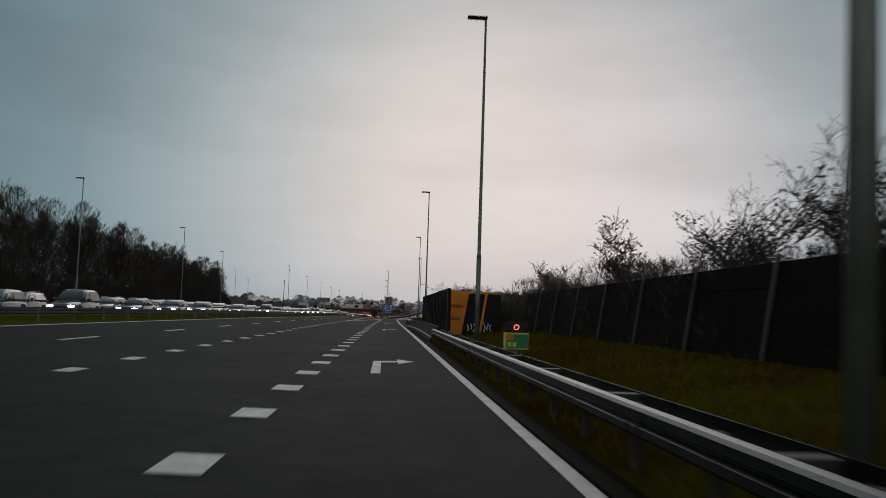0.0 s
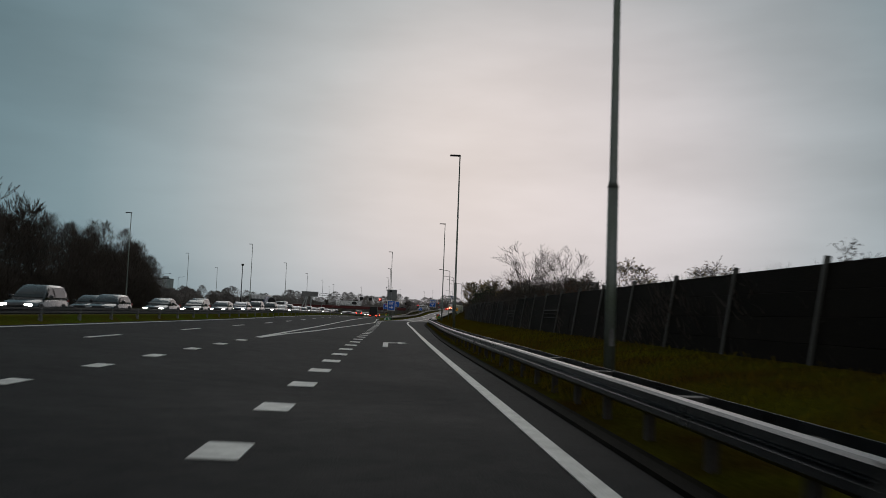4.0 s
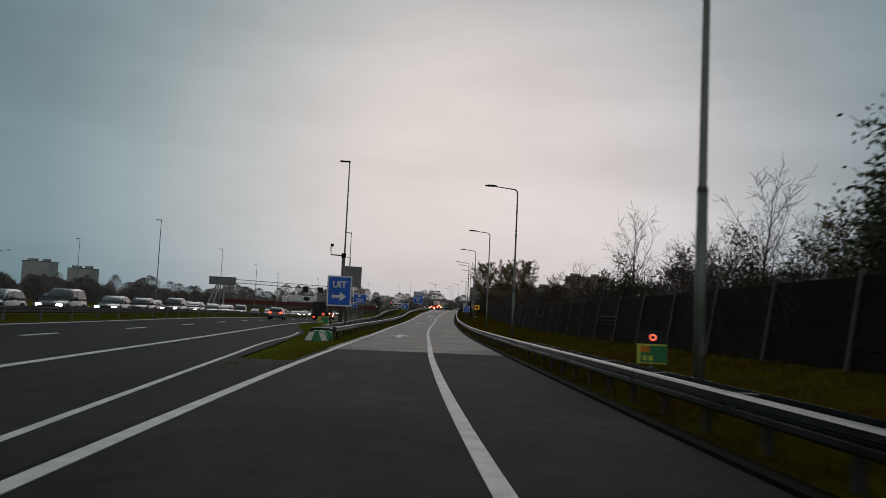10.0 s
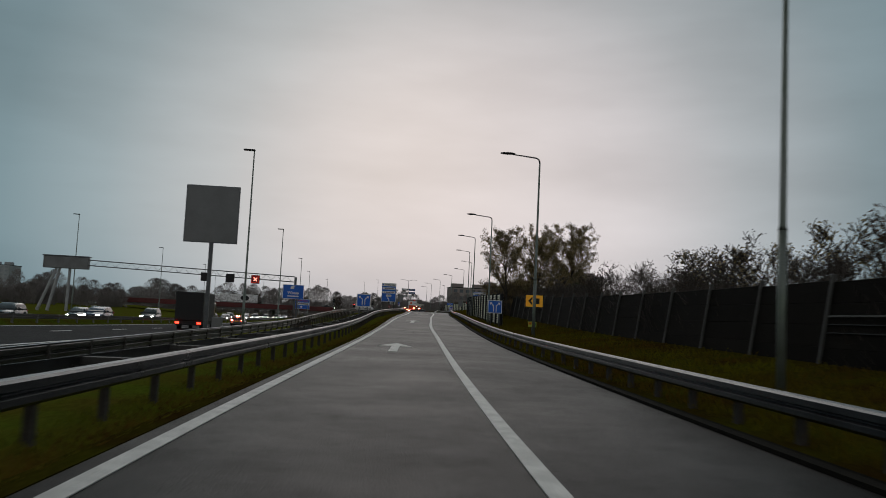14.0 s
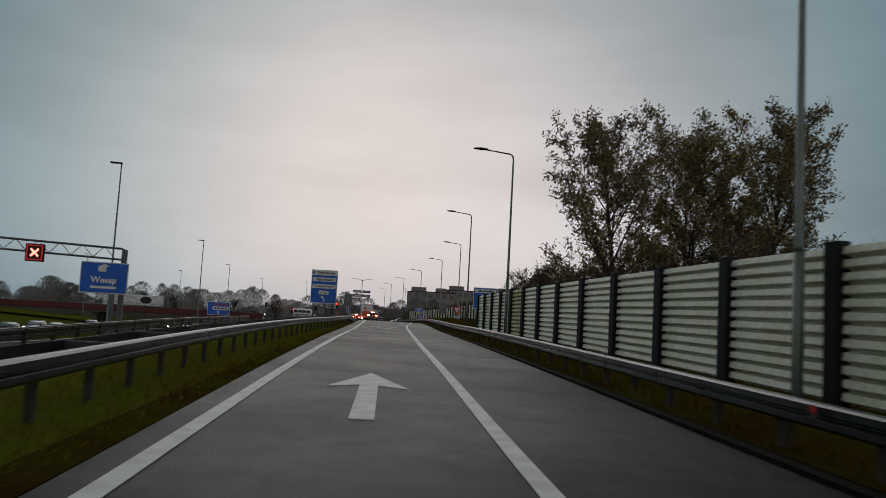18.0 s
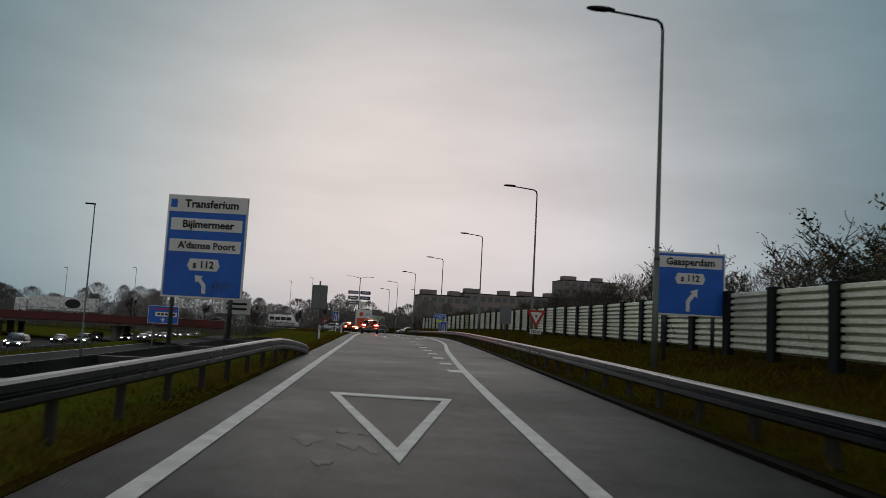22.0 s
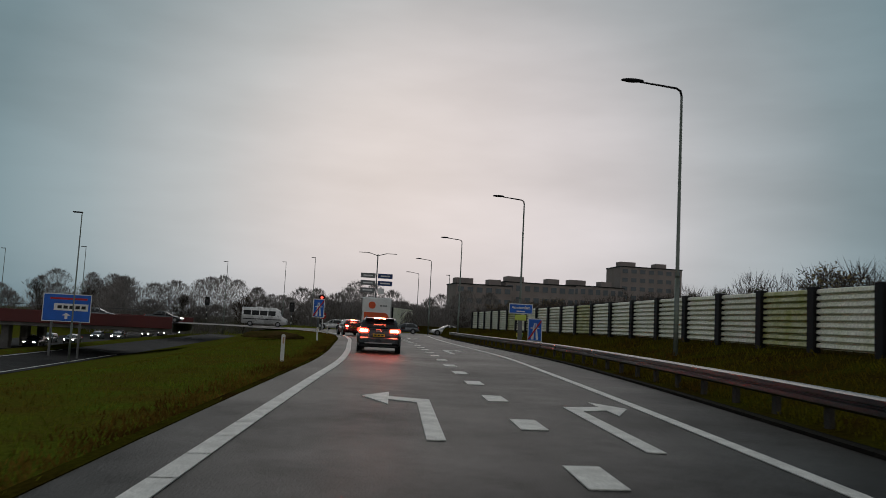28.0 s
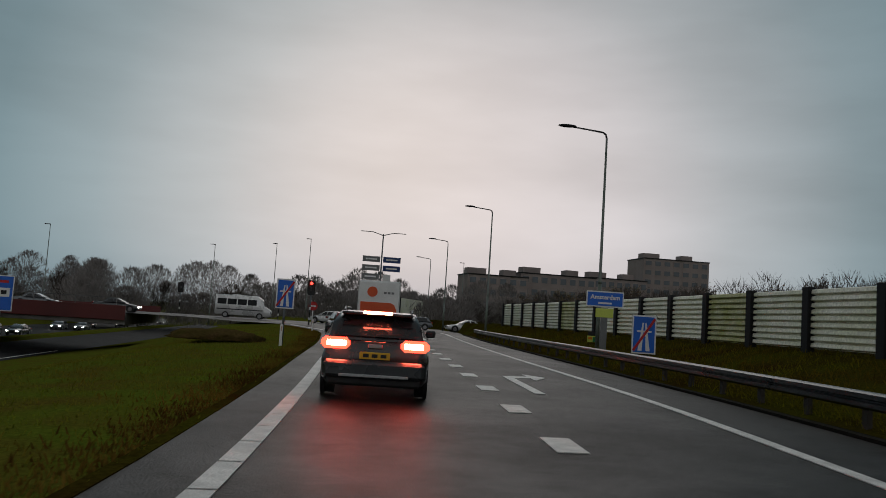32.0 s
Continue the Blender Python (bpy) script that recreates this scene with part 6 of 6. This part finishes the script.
# shrubs behind the dark noise wall
shr = [tree("wall_shrub", "tangled half-bare shrub behind the noise wall", 40 + i, 4.6, .85, (12, 8, 4), .06, .55, .05, leaves=700, leaf_mat=(LEAF_OLIVE, LEAF_RUST, LEAF_GREEN, TWIG, TWIG)[i], leaf_size=.085, group="wall shrubs", category="shrub", leaf_spread=.3, twig_r=1.4) for i in range(5)]
y = -30
while y < 370:
    x = wall_x(y)
    gap = 60 < y < 150
    plant(rng.choice(shr), x + rng.uniform(1.5, 4.0), y, ramp_z(y) + .6, rng.uniform(.55, .8) if gap else rng.uniform(.75, 1.05))
    if rng.random() < .6:
        plant(rng.choice(shr), x + rng.uniform(4, 9), y + 1, ramp_z(y) + .6, rng.uniform(.8, 1.15) if not gap else .7)
    y += rng.uniform(4.2, 6.5)
slim = dome_tree("slim_bare_tree", "slim upright bare tree behind the noise wall", 61, 9.2, 2.5, 1, 13, 7, 3, .1, group="bare trees", first=.18, low=40, high=72)
slim.matrix_basis = pose(23, 262, .5)
for x, y, s in ((wall_x(238) + 6, 238, .9), (wall_x(290) + 7, 292, .8), (26.2, 263, .78), (27.6, 261, .86), (29.3, 260, .93), (30.6, 257, .9), (32, 254, .95), (35.5, 259, 1.0), (wall_x(22) + 4, 22, .72), (wall_x(30) + 6, 33, .7)):
    dup(slim, pose(x, y, .5, 0, 0, 50 * s)).scale = (s, s, s)
leafy = tree("leafy_shrub", "tall green-leaved shrub over the noise wall", 63, 6.2, .8, (12, 8, 4), .1, .6, .1, leaves=3200, leaf_mat=LEAF_GREEN, leaf_size=.11, group="leafy shrubs", category="shrub", leaf_spread=.4)
for i in range(9):
    y = 52 + i * 4.4
    dup(leafy, pose(6.4 + .9 * (i % 3), y, .2, 0, 0, 47 * i)).scale = (.6, .6, .48 + .06 * (i % 2))
leafy.matrix_basis = pose(22.5, 234, .4) @ Matrix.Diagonal((.9, .9, .85, 1))
for x, y, s in ((wall_x(232) + 4, 233, .8), (wall_x(318) + 5, 318, .8), (15.6, 219.5, 1.0), (18.5, 224, .95), (wall_x(250) + 3.5, 251, .85), (wall_x(86) + .5, 88, .62)):
    dup(leafy, pose(x, y, .5, 0, 0, 80 * s)).scale = (s, s, s)

# poplars behind the corrugated fence
pops = [dome_tree("poplar_tree", "tall poplar with thinning olive leaves behind the fence", 70 + i, 11.0, (3.6, 2.9)[i], (1, 2)[i], (22, 14)[i], 10, 4, .2, leaves=21000, leaf_mat=LEAF_OLIVE, leaf_size=.095, group="poplars", leaf_spread=.22, twig_r=.012, first=(.12, .22)[i], low=25, high=72) for i in range(2)]
for i, (x, y, s) in enumerate(((29.7, 375, .95), (33.5, 375.7, 1.03), (36.6, 374.7, 1.02), (39.2, 379, .7))):
    plant(pops[i % 2], x, y, ramp_z(y) + .1, s, s * .95)
for x, y, s in ((37.4, 404, .92), (39.4, 409, .95), (38.4, 414, .7)):
    dup(leafy, pose(x, y, ramp_z(y) + .2, 0, 0, 70 * y)).scale = (s, s, s)
for i in range(9):
    y = 372 + i * 5
    plant(shr[(0, 1, 3)[i % 3]], fence_far(max(y, 405)) + 3.2 + rng.uniform(0, 2) if y > 404 else rail_r(y) + 6.5, y, ramp_z(y) + .5, rng.uniform(.75, .95))
rust = tree("rusty_shrub", "rust-leaved shrub behind the corrugated fence", 81, 5.0, .85, (13, 8, 4), .08, .5, .05, leaves=4200, leaf_mat=LEAF_RUST, leaf_size=.085, group="rusty shrubs", category="shrub", leaf_spread=.35)
rust.matrix_basis = pose(36.2, 405, 2.0) @ Matrix.Diagonal((1.1, 1.1, 1.15, 1))
y = 416
while y < 545:
    x = fence_far(y)
    plant(rng.choice(shr[:3]), x + rng.uniform(2.5, 5), y, ramp_z(y) + .4, rng.uniform(.8, 1.0) if y < 446 else rng.uniform(.65, .8))
    if rng.random() < .7:
        plant(rng.choice(shr), x + rng.uniform(6, 12), y + 1, ramp_z(y) + .2, (rng.uniform(1.1, 1.4) if y < 446 else rng.uniform(.7, .9)))
    y += rng.uniform(3.0, 4.6)
for i in range(16):
    plant(rng.choice(shr), 48 + i * 4.2, 560 + i * 3 + rng.uniform(-2, 2), 2.3, rng.uniform(.8, 1.1))
# low bushes on the slope between slip road and motorway
for i in range(16):
    y = 330 + i * 6
    plant(rng.choice((shr[0], shr[1], shr[3])), rail_l(min(y, 420)) - 3.6 - rng.uniform(0, 2.5), y, motor_h(0, y) + .3, rng.uniform(.3, .45))

# ---- buildings ----
def flats(label, x, y, w, d, h, storeys, cols, mat, rz=0, z=0, frame_mat=BRICK, pane_mat=PANE):
    b = thing("apartment_building", label, "building", pose(x, y, z, 0, 0, rz), group="apartment buildings")
    part("wall", box(0, d / 2, h / 2, w, d, h), mat, b)
    part("roof", box(0, d / 2, h + .2, w + .4, d + .4, .4), BLACKSTEEL, b)
    for q in range(2):
        part("roof_house", box(-w * .3 + q * w * .55, d / 2, h + 1.3, 6.5 - 2 * q, 5, 2.6), mat, b)
    sh, cw = h / storeys, w / cols
    for r in range(storeys):
        for c in range(cols):
            wx, wz = -w / 2 + (c + .5) * cw, (r + .55) * sh
            wd = part("window", box(wx, -.05, wz, cw * .68, .14, sh * .55), frame_mat, b)
            part("pane", box(wx, -.1, wz, cw * .6, .1, sh * .46), pane_mat, wd)
    return b


flats("brown brick flats with rows of windows far beyond the fence", 162, 757, 26, 16, 31.5, 9, 7, BRICK, 0, 0)
flats("long brown brick flats with stepped roofline behind the trees", 112, 742, 28, 14, 21.6, 5, 8, BRICK, 6)
flats("brown brick flats behind the bare trees", 89, 735, 21, 14, 19.6, 5, 6, BRICK, 4)
flats("brown brick flats seen beyond the trees", 138, 752, 22, 14, 22.4, 5, 7, BRICK, 4)
flats("pale tower block in the distance, haze put into its colours", -261, 900, 22, 16, 29, 10, 6, HAZEWALL, -10, 0, HAZEWALL, HAZEPANE)
flats("lower pale tower block, distance haze put into its colours", -228, 905, 19, 16, 25, 9, 5, HAZEWALL, -10, 0, HAZEWALL, HAZEPANE)

heap = bmesh.new()
bmesh.ops.create_icosphere(heap, subdivisions=3, radius=1)
heap_rng = random.Random(9)
for v in heap.verts:
    v.co = Vector((v.co.x * 2.2, v.co.y * 1.8, max(v.co.z, -.1) * .45)) * heap_rng.uniform(.9, 1.1)
mound = thing("soil_heap", "low heap of brown soil and dead grass in the field", "soil heap", pose(24.6, 507, ramp_z(507) - .12))
part("earth", heap, EARTH, mound, smooth=True)

# ---- rough grass along the verges ----
def tufts(name, label, count, pick, seed, hmin=.12, hmax=.3, mat=BLADE, wide=1.0):
    r = np.random.RandomState(seed)
    V, F = [], []
    for _ in range(count):
        x, y, z = pick(r)
        n = len(V)
        a = r.uniform(0, 6.28)
        w, h = r.uniform(.004, .011) * wide, r.uniform(hmin, hmax)
        lx, ly = r.uniform(-.45, .45) * h, r.uniform(-.45, .45) * h
        dx, dy = math.cos(a) * w, math.sin(a) * w
        V += [(x - dx, y - dy, z), (x + dx, y + dy, z), (x + lx + dx * .3, y + ly + dy * .3, z + h), (x + lx * 1.6, y + ly * 1.6, z + h * 1.15)]
        F += [(n, n + 1, n + 2), (n, n + 2, n + 3)]
    return tagged(mesh_ob(name, V, F, mat), label, "grass", kind="stuff")


COLUMNS = {}


def ground_z(x, y):
    q = round(y * 4)
    if q not in COLUMNS:
        COLUMNS[q] = ground_columns(q / 4)
    c = COLUMNS[q]
    for (xa, za), (xb, zb) in zip(c, c[1:]):
        if xa <= x <= xb:
            return za + (zb - za) * (x - xa) / max(xb - xa, 1e-6)
    return 0


def right_verge(r):
    y = r.uniform(-5, 540)
    x = rail_r(y) + r.beta(1, 1.6) * 5.8
    if 46 < y < 94:
        x = max(x, 4.4)
    return x, y, ground_z(x, y) - .02


def left_verge(r):
    y = r.uniform(222, 540)
    x = line_l(y) - .5 - .4 * min(max((y - 330) / 60, 0), 1) - r.beta(1, 1.8) * (1.2 if y < 300 else 4 if y < 420 else 16)
    return x, y, ground_z(x, y) - .02


tufts("verge_grass", "rough yellow-green grass along the guard rail", 120000, right_verge, 5, .05, .2, VERGE_BLADE, 1.5)
def left_edge(r):
    y = r.uniform(262, 540)
    x = line_l(y) - .5 - .5 * min(max((y - 330) / 60, 0), 1) - abs(r.normal(0, .25 if y < 400 else .4))
    return x, y, max(ground_z(x, y), ramp_z(y) - .06) - .02


tufts("edge_grass", "dead brown grass along the asphalt edge", 42000, left_edge, 7, .04, .10, BROWN_BLADE, 2.2)
tufts("field_grass", "rough green and brown grass beside the slip road", 110000, left_verge, 6, .04, .11, BLADE, 1.7)
